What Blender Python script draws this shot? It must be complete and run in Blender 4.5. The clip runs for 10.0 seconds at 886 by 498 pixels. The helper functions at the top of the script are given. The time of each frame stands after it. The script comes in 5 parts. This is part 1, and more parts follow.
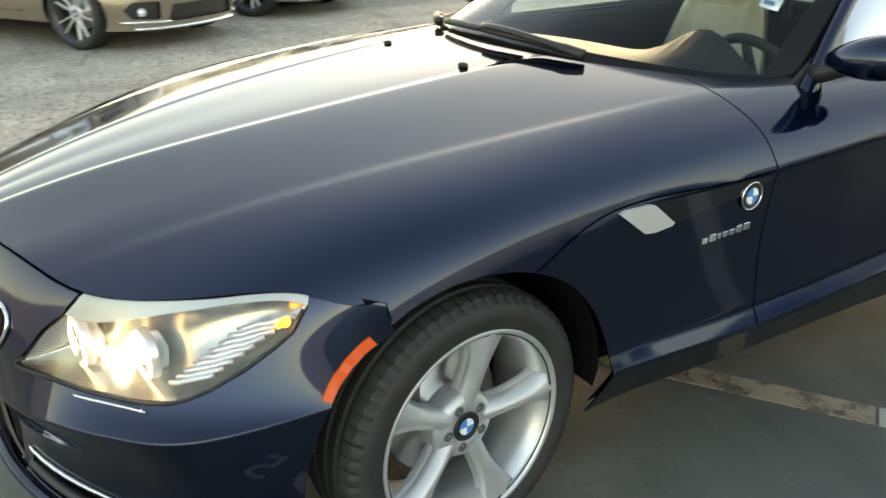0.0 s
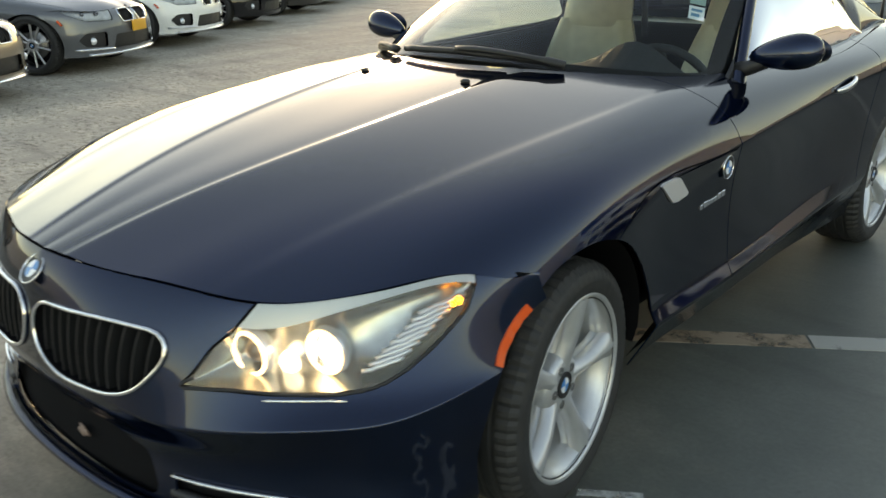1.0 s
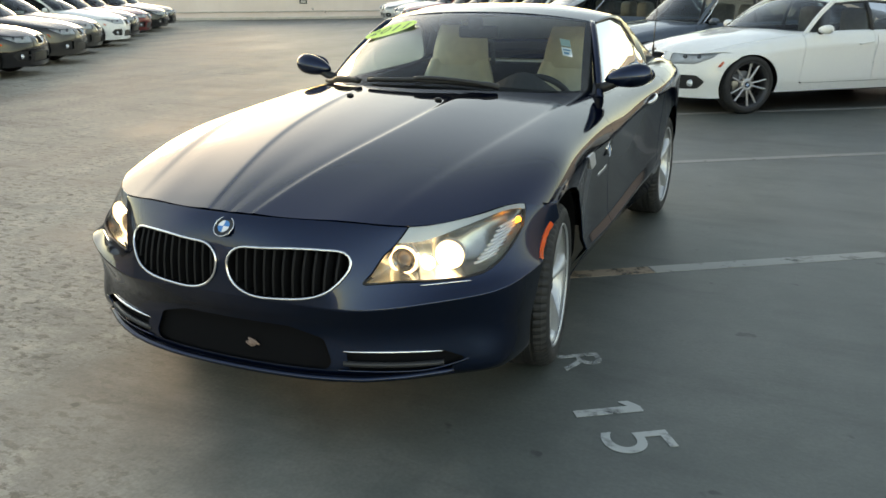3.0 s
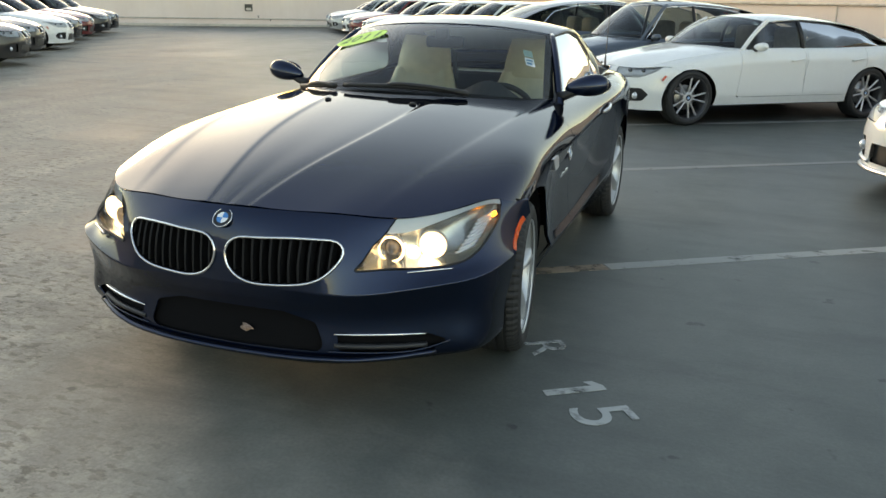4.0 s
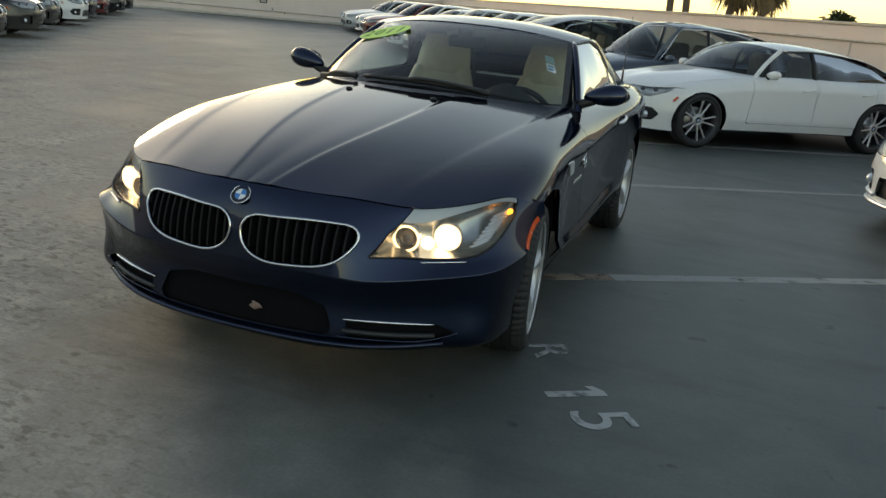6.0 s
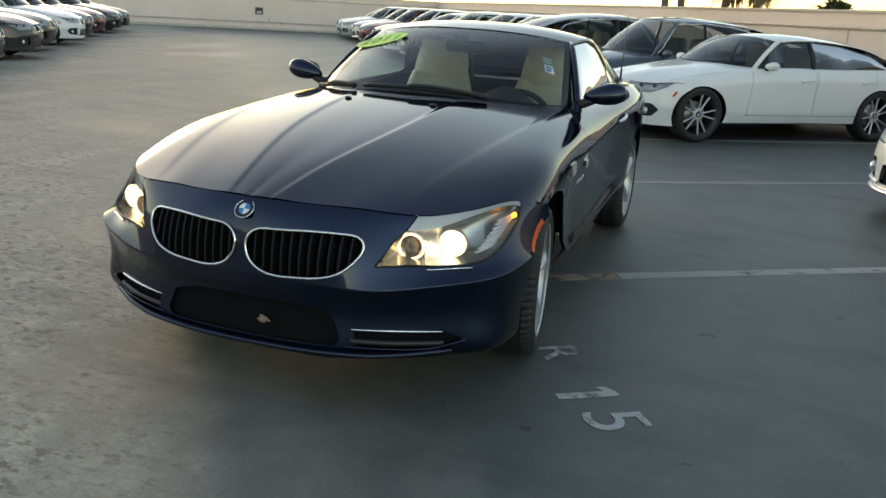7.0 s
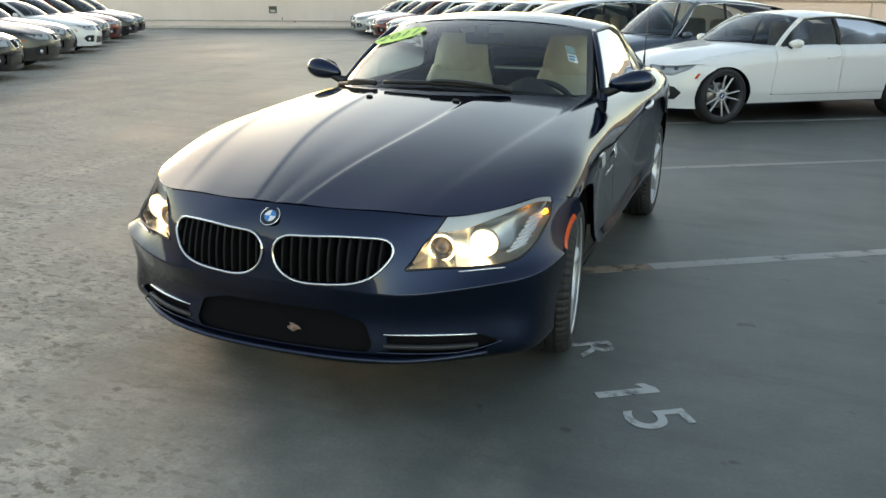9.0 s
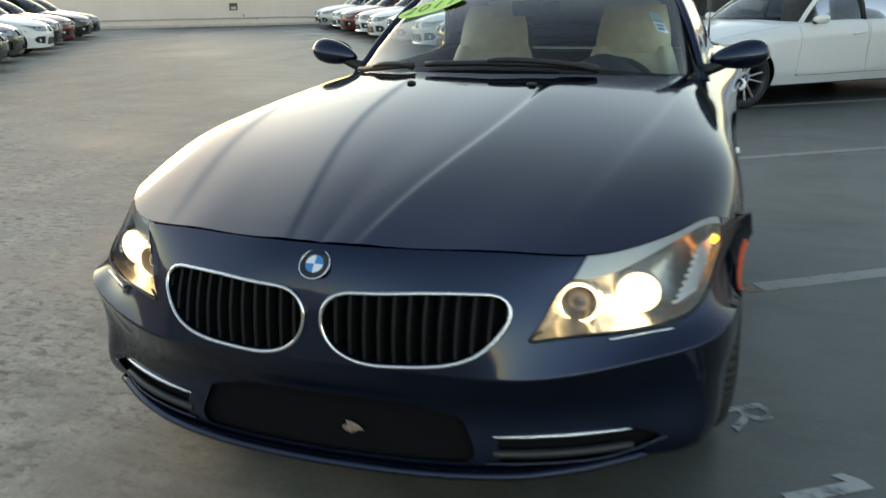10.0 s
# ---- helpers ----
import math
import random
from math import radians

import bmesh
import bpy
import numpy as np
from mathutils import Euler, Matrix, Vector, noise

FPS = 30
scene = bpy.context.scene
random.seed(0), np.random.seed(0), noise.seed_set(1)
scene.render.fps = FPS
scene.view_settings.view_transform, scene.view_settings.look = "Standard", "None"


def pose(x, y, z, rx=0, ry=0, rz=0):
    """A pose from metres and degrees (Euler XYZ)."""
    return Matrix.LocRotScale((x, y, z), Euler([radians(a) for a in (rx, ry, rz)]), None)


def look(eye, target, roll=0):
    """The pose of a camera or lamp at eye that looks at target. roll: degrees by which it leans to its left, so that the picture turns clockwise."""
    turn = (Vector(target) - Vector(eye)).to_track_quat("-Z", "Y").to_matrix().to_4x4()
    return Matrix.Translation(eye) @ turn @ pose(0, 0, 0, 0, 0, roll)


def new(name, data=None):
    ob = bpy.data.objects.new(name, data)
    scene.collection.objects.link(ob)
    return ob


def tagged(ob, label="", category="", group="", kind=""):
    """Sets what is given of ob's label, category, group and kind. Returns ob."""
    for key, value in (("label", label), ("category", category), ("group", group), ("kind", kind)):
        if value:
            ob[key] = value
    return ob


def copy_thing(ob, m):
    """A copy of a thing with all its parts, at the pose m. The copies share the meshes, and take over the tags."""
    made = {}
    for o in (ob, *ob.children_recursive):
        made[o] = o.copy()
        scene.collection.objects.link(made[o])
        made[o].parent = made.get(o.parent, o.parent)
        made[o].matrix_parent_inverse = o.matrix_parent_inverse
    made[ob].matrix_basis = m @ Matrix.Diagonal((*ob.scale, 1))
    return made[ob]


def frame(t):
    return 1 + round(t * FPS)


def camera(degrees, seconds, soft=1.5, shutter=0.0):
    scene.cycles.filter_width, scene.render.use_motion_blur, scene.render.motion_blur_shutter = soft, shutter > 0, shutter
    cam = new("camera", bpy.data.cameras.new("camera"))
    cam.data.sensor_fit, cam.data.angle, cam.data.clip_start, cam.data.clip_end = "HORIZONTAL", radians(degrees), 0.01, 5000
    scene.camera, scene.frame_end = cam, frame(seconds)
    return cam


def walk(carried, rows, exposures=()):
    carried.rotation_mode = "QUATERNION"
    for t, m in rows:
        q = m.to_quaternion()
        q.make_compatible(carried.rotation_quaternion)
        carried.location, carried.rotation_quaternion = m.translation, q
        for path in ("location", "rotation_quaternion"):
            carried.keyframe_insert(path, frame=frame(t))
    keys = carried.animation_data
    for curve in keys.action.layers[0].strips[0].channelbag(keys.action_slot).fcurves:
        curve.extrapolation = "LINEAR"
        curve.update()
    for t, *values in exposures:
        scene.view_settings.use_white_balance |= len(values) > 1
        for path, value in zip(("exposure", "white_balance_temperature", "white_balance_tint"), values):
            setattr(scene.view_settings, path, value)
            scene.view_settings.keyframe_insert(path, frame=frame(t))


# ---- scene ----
cam = camera(55.7, 10.0, shutter=0.35)

PATH = [
    (0, (2.121, -0.787, 1.383), (0.529, 0.133, 0.597), -0.1),
    (0.5, (1.955, -1.131, 1.393), (0.567, 0.095, 0.639), -0.7),
    (1, (1.858, -1.517, 1.354), (0.581, -0.143, 0.661), -1.2),
    (1.5, (1.797, -1.894, 1.378), (0.602, -0.442, 0.697), -1.7),
    (2, (1.699, -2.293, 1.375), (0.732, -0.685, 0.683), -1.3),
    (2.5, (1.746, -2.648, 1.403), (0.874, -0.985, 0.713), -1.1),
    (3, (1.713, -2.939, 1.415), (0.927, -1.199, 0.819), -0.3),
    (4.5, (1.674, -3.25, 1.42), (1.033, -1.445, 0.848), 1.6),
    (5, (1.656, -3.252, 1.396), (0.98, -1.457, 0.829), 3.8),
    (5.5, (1.636, -3.267, 1.372), (0.986, -1.459, 0.816), 5.7),
    (7, (1.623, -3.263, 1.381), (0.959, -1.458, 0.833), 3.2),
    (7.5, (1.617, -3.257, 1.396), (0.956, -1.455, 0.837), 0.3),
    (8, (1.607, -3.265, 1.387), (0.893, -1.483, 0.827), 0.1),
    (8.5, (1.608, -3.258, 1.392), (0.868, -1.489, 0.825), 0.2),
    (9, (1.566, -3.202, 1.392), (0.856, -1.421, 0.822), 0.6),
    (9.5, (1.281, -2.881, 1.314), (0.601, -1.09, 0.741), 0.1),
    (10, (0.856, -2.429, 1.249), (0.219, -0.624, 0.668), -0.9),
]
EXPOSURES = [(0.0, 2.52, 10020, 15), (1.0, 1.9, 9520, 15), (1.5, 1.82, 9650, 15), (2.0, 2.0, 9650, 15), (3.0, 1.85, 9150, 15), (4.5, 1.72, 8700, 15), (5.0, 1.5, 8550, 14), (5.5, 0.86, 8500, 14), (7.0, 1.36, 8400, 14), (7.5, 1.42, 8450, 14), (8.0, 1.36, 8450, 15), (8.5, 1.67, 8500, 15), (9.0, 1.78, 8500, 15), (9.5, 1.95, 8500, 15), (10.0, 1.56, 8250, 14)]
walk(cam, [(t, look(eye, target, roll)) for t, eye, target, roll in PATH], EXPOSURES)

import collections

# ---- world, sun, exposure ----
SUN_EL, SUN_AZ = 10.0, (-0.74, 0.67)
world = bpy.data.worlds.new("world")
scene.world = world
world.use_nodes = True
wn, wl = world.node_tree.nodes, world.node_tree.links
sky = wn.new("ShaderNodeTexSky")
sky.sky_type, sky.sun_disc = 'NISHITA', False
sky.sun_elevation, sky.sun_rotation = radians(SUN_EL), math.atan2(SUN_AZ[0], SUN_AZ[1])
sky.air_density, sky.dust_density, sky.ozone_density = 1.0, 0.25, 1.0
wl.new(sky.outputs["Color"], wn["Background"].inputs["Color"])
wn["Background"].inputs["Strength"].default_value = 0.15
sun = new("sun", bpy.data.lights.new("sun", 'SUN'))
sun.data.energy, sun.data.angle, sun.data.color = 0.25, radians(14.0), (1.0, 0.86, 0.72)
sun.matrix_world = look((SUN_AZ[0] * 30, SUN_AZ[1] * 30, 30 * math.tan(radians(SUN_EL))), (0, 0, 0))

# ---- materials ----
def mat(name, color, rough=0.5, metal=0.0, coat=0.0, emit=None, power=0.0, spec=0.5):
    m = bpy.data.materials.new(name)
    m.use_nodes = True
    b = m.node_tree.nodes["Principled BSDF"]
    b.inputs["Base Color"].default_value = (*color, 1)
    b.inputs["Roughness"].default_value = rough
    b.inputs["Metallic"].default_value = metal
    b.inputs["Coat Weight"].default_value = coat
    b.inputs["Coat Roughness"].default_value = 0.03
    b.inputs["Specular IOR Level"].default_value = spec
    if emit:
        b.inputs["Emission Color"].default_value = (*emit, 1)
        b.inputs["Emission Strength"].default_value = power
    return m


def noise_node(m, scale, detail=4.0, rough=0.55, stretch=None, turn=0.0):
    n, l = m.node_tree.nodes, m.node_tree.links
    tc, mp, nt = n.new("ShaderNodeTexCoord"), n.new("ShaderNodeMapping"), n.new("ShaderNodeTexNoise")
    l.new(tc.outputs["Object"], mp.inputs["Vector"])
    l.new(mp.outputs["Vector"], nt.inputs["Vector"])
    mp.inputs["Rotation"].default_value = (0, 0, turn)
    if stretch:
        mp.inputs["Scale"].default_value = stretch
    nt.inputs["Scale"].default_value, nt.inputs["Detail"].default_value, nt.inputs["Roughness"].default_value = scale, detail, rough
    return nt


def ramp(m, src, stops):
    n, l = m.node_tree.nodes, m.node_tree.links
    r = n.new("ShaderNodeValToRGB")
    while len(r.color_ramp.elements) < len(stops):
        r.color_ramp.elements.new(0.5)
    for e, (p, c) in zip(r.color_ramp.elements, stops):
        e.position, e.color = p, (*c, 1) if len(c) == 3 else c
    l.new(src, r.inputs["Fac"])
    return r


def blend(m, a, b, fac, mode='MIX'):
    n, l = m.node_tree.nodes, m.node_tree.links
    x = n.new("ShaderNodeMix")
    x.data_type, x.blend_type = 'RGBA', mode
    for sock, v in ((x.inputs[6], a), (x.inputs[7], b), (x.inputs[0], fac)):
        if isinstance(v, (int, float)):
            sock.default_value = v
        elif isinstance(v, tuple):
            sock.default_value = (*v, 1)
        else:
            l.new(v, sock)
    return x.outputs[2]


def bump(m, src, strength, dist=0.01):
    n, l = m.node_tree.nodes, m.node_tree.links
    b = n.new("ShaderNodeBump")
    b.inputs["Strength"].default_value, b.inputs["Distance"].default_value = strength, dist
    l.new(src, b.inputs["Height"])
    l.new(b.outputs["Normal"], n["Principled BSDF"].inputs["Normal"])
    return b


def varied(m, scale, low, high, base, rough=None):
    """Gentle tone variation on a plain material."""
    nt = noise_node(m, scale)
    r = ramp(m, nt.outputs["Fac"], [(0.3, tuple(c * low for c in base)), (0.7, tuple(c * high for c in base))])
    m.node_tree.links.new(r.outputs["Color"], m.node_tree.nodes["Principled BSDF"].inputs["Base Color"])
    if rough:
        q = ramp(m, nt.outputs["Fac"], [(0.25, (rough[0],) * 3), (0.75, (rough[1],) * 3)])
        m.node_tree.links.new(q.outputs["Color"], m.node_tree.nodes["Principled BSDF"].inputs["Roughness"])
    return m


def paint(name, color, metal=0.35, rough=0.32):
    m = mat(name, color, rough, metal, 1.0, spec=0.0)
    fl = noise_node(m, 900, 1, 0.5)
    r = ramp(m, fl.outputs["Fac"], [(0.3, tuple(c * 0.8 for c in color)), (0.72, tuple(min(1, c * 1.3) for c in color))])
    m.node_tree.links.new(r.outputs["Color"], m.node_tree.nodes["Principled BSDF"].inputs["Base Color"])
    du = noise_node(m, 3, 5, 0.6)
    q = ramp(m, du.outputs["Fac"], [(0.3, (0.04,) * 3), (0.8, (0.09,) * 3)])
    m.node_tree.links.new(q.outputs["Color"], m.node_tree.nodes["Principled BSDF"].inputs["Coat Roughness"])
    return m


def glass(name, tint=(0.9, 0.95, 0.93), ior=1.45, clear=0.9, rough=0.0):
    """Thin sheet glass: a see-through part and a mirror part."""
    m = bpy.data.materials.new(name)
    m.use_nodes = True
    n, l = m.node_tree.nodes, m.node_tree.links
    n.remove(n["Principled BSDF"])
    tr, gl, mx, fr = n.new("ShaderNodeBsdfTransparent"), n.new("ShaderNodeBsdfGlossy"), n.new("ShaderNodeMixShader"), n.new("ShaderNodeFresnel")
    tr.inputs["Color"].default_value = (*[c * clear for c in tint], 1)
    gl.inputs["Roughness"].default_value = rough
    fr.inputs["IOR"].default_value = ior
    l.new(fr.outputs["Fac"], mx.inputs["Fac"])
    l.new(tr.outputs["BSDF"], mx.inputs[1])
    l.new(gl.outputs["BSDF"], mx.inputs[2])
    l.new(mx.outputs["Shader"], n["Material Output"].inputs["Surface"])
    return m


NAVY = paint("navy_paint", (0.0030, 0.0132, 0.042), 0.9, 0.29)
NAVY.node_tree.nodes["Principled BSDF"].inputs["Specular Tint"].default_value = (0.024, 0.066, 0.14, 1)
WHITE = paint("white_paint", (0.80, 0.78, 0.745), 0.0, 0.4)
STEEL_BLUE = paint("blue_grey_paint", (0.075, 0.095, 0.12), 0.2)
CHAMPAGNE = paint("champagne_paint", (0.21, 0.17, 0.13))
GREY = paint("grey_paint", (0.12, 0.125, 0.135))
DARK_GREY = paint("dark_grey_paint", (0.050, 0.046, 0.043))
BLACK_PAINT = paint("black_paint", (0.012, 0.012, 0.014))
RED = paint("red_paint", (0.16, 0.02, 0.02))
SILVER = paint("silver_paint", (0.5, 0.5, 0.5))
CHROME = mat("chrome", (0.82, 0.82, 0.83), 0.12, 1.0)
SATIN = mat("satin_trim", (0.72, 0.72, 0.73), 0.28, 1.0)
ALLOY = varied(mat("alloy", (0.55, 0.56, 0.57), 0.34, 0.6, 0.3), 12, 0.88, 1.08, (0.55, 0.56, 0.57), (0.28, 0.42))
RUBBER = varied(mat("tyre_rubber", (0.019, 0.019, 0.019), 0.7), 30, 0.7, 1.4, (0.019, 0.019, 0.019), (0.55, 0.8))
BLACK = varied(mat("black_plastic", (0.014, 0.014, 0.015), 0.5), 40, 0.8, 1.3, (0.014, 0.014, 0.015), (0.4, 0.62))
DARK = mat("dark_inside", (0.006, 0.006, 0.007), 0.9, spec=0.1)
GUNMETAL = varied(mat("grey_alloy", (0.62, 0.61, 0.60), 0.30, 0.7, 0.2), 12, 0.85, 1.1, (0.62, 0.61, 0.60), (0.26, 0.40))
DISC = mat("brake_steel", (0.35, 0.34, 0.33), 0.35, 0.9)
LEATHER = varied(mat("beige_leather", (0.74, 0.64, 0.48), 0.5), 25, 0.9, 1.08, (0.74, 0.64, 0.48), (0.42, 0.6))
DASH = varied(mat("dash_plastic", (0.03, 0.032, 0.035), 0.6), 60, 0.85, 1.2, (0.03, 0.032, 0.035))
GLASS = glass("window_glass", (0.82, 0.92, 0.90), 1.36, 0.93)
LENS = glass("lamp_lens", (1, 1, 1), 1.45, 0.97)
AMBER = mat("amber_lens", (0.75, 0.09, 0.015), 0.25, 0, 0.5)
BLUE_Q = mat("roundel_blue", (0.02, 0.22, 0.55), 0.3, 0, 0.6)
WHITE_Q = mat("roundel_white", (0.8, 0.82, 0.84), 0.3, 0, 0.6)
LAMP_ON = mat("lamp_lit", (1, 1, 1), 0.3, 0, 0, (1.0, 0.93, 0.78), 2.4)
RING_ON = mat("ring_lit", (1, 0.85, 0.6), 0.3, 0, 0, (1.0, 0.74, 0.42), 1.3)
SIGNAL_ON = mat("signal_lit", (1, 0.4, 0.05), 0.3, 0, 0, (1.0, 0.36, 0.03), 2.6)


# ---- mesh helpers ----
def part(name, bm, material, parent=None, label="", smooth=True, thick=0.0):
    """Links a bmesh (or a pair of vertices and faces) as one mesh object."""
    me = bpy.data.meshes.new(name)
    if isinstance(bm, tuple):
        me.from_pydata([tuple(float(c) for c in v) for v in bm[0]], [], [tuple(int(i) for i in f) for f in bm[1]])
    else:
        bm.to_mesh(me)
        bm.free()
    for m in material if isinstance(material, list) else [material]:
        me.materials.append(m)
    if smooth:
        me.polygons.foreach_set("use_smooth", [True] * len(me.polygons))
    me.update()
    ob = new(name, me)
    if parent:
        ob.parent = parent
    if label:
        ob["label"] = label
    if thick:
        s = ob.modifiers.new("thick", 'SOLIDIFY')
        s.thickness, s.offset = thick, -1
        uses = collections.Counter(k for p in me.polygons for k in p.edge_keys)
        for e in me.edges:  # a crisp rim
            if uses[e.key] == 1:
                e.use_edge_sharp = True
    return ob


def empty(name, m=None, **tags):
    ob = new(name)
    ob.empty_display_size = 0.2
    if m is not None:
        ob.matrix_world = m
    return tagged(ob, **tags)


def ncs(xs, ys, q):
    """Natural cubic spline through (xs, ys) at q; straight on beyond the ends."""
    xs, ys, q = np.asarray(xs, float), np.asarray(ys, float), np.asarray(q, float)
    n, h = len(xs), np.diff(np.asarray(xs, float))
    flat = ys.reshape(n, -1)
    d = np.diff(flat, axis=0) / h[:, None]
    A, B = np.eye(n), np.zeros_like(flat)
    for i in range(1, n - 1):
        A[i, i - 1], A[i, i], A[i, i + 1] = h[i - 1], 2 * (h[i - 1] + h[i]), h[i]
        B[i] = 6 * (d[i] - d[i - 1])
    M = np.linalg.solve(A, B)
    c = np.clip(q, xs[0], xs[-1])
    i = np.clip(np.searchsorted(xs, c) - 1, 0, n - 2)
    a, b, hh = (xs[i + 1] - c)[:, None], (c - xs[i])[:, None], h[i][:, None]
    r = (M[i] * a ** 3 + M[i + 1] * b ** 3) / (6 * hh) + (flat[i] / hh - M[i] * hh / 6) * a + (flat[i + 1] / hh - M[i + 1] * hh / 6) * b
    s0, s1 = d[0] - h[0] * M[1] / 6, d[-1] + h[-1] * M[-2] / 6
    r += (q - c)[:, None] * np.where((q < xs[0])[:, None], s0, s1)
    return r.reshape((len(q),) + ys.shape[1:])


def curve1(keys, q):
    k = np.asarray(keys, float)
    q = np.atleast_1d(q).astype(float)
    return ncs(k[:, 0], k[:, 1], q.ravel()).reshape(q.shape)


def grid(P):
    """Faces of a lattice of points P[i, j]."""
    a, b = P.shape[:2]
    idx = np.arange(a * b).reshape(a, b)
    F = np.stack([idx[:-1, :-1], idx[1:, :-1], idx[1:, 1:], idx[:-1, 1:]], -1).reshape(-1, 4)
    return P.reshape(-1, 3), [tuple(f) for f in F]


def clip(mesh, f):
    """Keeps the side of the mesh where f(points) < 0, with a clean cut."""
    V, F = mesh
    if not len(F):
        return mesh
    V = np.asarray(V, float)
    val = f(V)
    val = np.where(np.abs(val) < 1e-7, 1e-7, val)
    newV, cache, keep, out = list(V), {}, val < 0, []
    for face in F:
        k = [keep[i] for i in face]
        if all(k):
            out.append(tuple(face))
        elif any(k):
            poly = []
            for a, b in zip(face, face[1:] + face[:1]):
                if keep[a]:
                    poly.append(a)
                if keep[a] != keep[b]:
                    key = (a, b) if a < b else (b, a)
                    if key not in cache:
                        t = val[a] / (val[a] - val[b])
                        cache[key] = len(newV)
                        newV.append(V[a] + t * (V[b] - V[a]))
                    poly.append(cache[key])
            if len(poly) > 2:
                out.append(tuple(poly))
    used = sorted({i for f_ in out for i in f_})
    remap = {o: i for i, o in enumerate(used)}
    return np.array([newV[i] for i in used]).reshape(-1, 3), [tuple(remap[i] for i in f_) for f_ in out]


def poly_sdf(pts, r=0.0):
    """Signed distance to a closed polygon in the plane, grown by r with round corners."""
    P = np.asarray(pts, float)

    def f(q):
        d, inside = np.full(len(q), 1e9), np.zeros(len(q), bool)
        for a, b in zip(P, np.roll(P, -1, axis=0)):
            e, w = b - a, q - a
            t = np.clip((w @ e) / (e @ e), 0, 1)
            d = np.minimum(d, np.linalg.norm(w - t[:, None] * e, axis=1))
            c = (a[1] > q[:, 1]) != (b[1] > q[:, 1])
            with np.errstate(divide='ignore', invalid='ignore'):
                xx = (b[0] - a[0]) * (q[:, 1] - a[1]) / (b[1] - a[1]) + a[0]
            inside ^= c & (q[:, 0] < xx)
        return np.where(inside, -d, d) - r
    return f


def mirrored(mesh):
    V, F = mesh
    V = np.asarray(V).copy()
    V[:, 0] *= -1
    return V, [tuple(reversed(f)) for f in F]


def joined(*meshes):
    vs, fs, o = [], [], 0
    for V, F in meshes:
        vs.append(np.asarray(V).reshape(-1, 3))
        fs += [tuple(i + o for i in f) for f in F]
        o += len(V)
    return np.concatenate(vs), fs


def welded(mesh, dist=1e-4):
    bm = bmesh.new()
    vs = [bm.verts.new(v) for v in mesh[0]]
    for f in mesh[1]:
        try:
            bm.faces.new([vs[i] for i in f])
        except ValueError:
            pass
    bmesh.ops.remove_doubles(bm, verts=bm.verts, dist=dist)
    return bm


def tube(points, radius, closed=False, n=8, squash=1.0, up=(0, 0, 1)):
    """A round bar along points; radius may be a list."""
    P = np.asarray(points, float)
    m = len(P)
    R = np.broadcast_to(np.asarray(radius, float), (m,))
    T = np.roll(P, -1, 0) - np.roll(P, 1, 0) if closed else np.gradient(P, axis=0)
    T /= np.linalg.norm(T, axis=1)[:, None] + 1e-12
    A = np.cross(T, np.asarray(up, float))
    A /= np.linalg.norm(A, axis=1)[:, None] + 1e-9
    B = np.cross(A, T)
    th = np.linspace(0, 2 * np.pi, n, endpoint=False)
    ring = P[:, None] + R[:, None, None] * (np.cos(th)[None, :, None] * A[:, None] * squash + np.sin(th)[None, :, None] * B[:, None])
    F = []
    for i in range(m if closed else m - 1):
        for j in range(n):
            F.append((i * n + j, ((i + 1) % m) * n + j, ((i + 1) % m) * n + (j + 1) % n, i * n + (j + 1) % n))
    if not closed:
        F += [tuple(range(n)), tuple(reversed(range((m - 1) * n, m * n)))]
    return ring.reshape(-1, 3), F


def lathe(profile, n=48, mod=None):
    """Turns (r, x) pairs round the x axis."""
    pr = np.asarray(profile, float)
    th = np.linspace(0, 2 * np.pi, n, endpoint=False)
    R = np.repeat(pr[:, 0][:, None], n, 1)
    if mod is not None:
        R = R + mod(np.arange(len(pr))[:, None], np.arange(n)[None])
    V = np.stack([np.repeat(pr[:, 1][:, None], n, 1), R * np.cos(th), R * np.sin(th)], -1)
    F = []
    for i in range(len(pr) - 1):
        for j in range(n):
            k = (j + 1) % n
            F.append((i * n + j, (i + 1) * n + j, (i + 1) * n + k, i * n + k))
    return V.reshape(-1, 3), F


def box(lo, hi, bevel=0.0, seg=2):
    bm = bmesh.new()
    lo, hi = Vector(lo), Vector(hi)
    bmesh.ops.create_cube(bm, size=1, matrix=Matrix.LocRotScale((lo + hi) / 2, None, hi - lo))
    if bevel:
        bmesh.ops.bevel(bm, geom=list(bm.edges), offset=bevel, segments=seg, affect='EDGES', profile=0.5)
    return bm


def moved(mesh, m):
    V = np.asarray(mesh[0])
    M = np.array(m)
    return V @ M[:3, :3].T + M[:3, 3], mesh[1]

# ---- the lot ----
LOT = pose(0, 0, 0, 0, 0, 34.5)

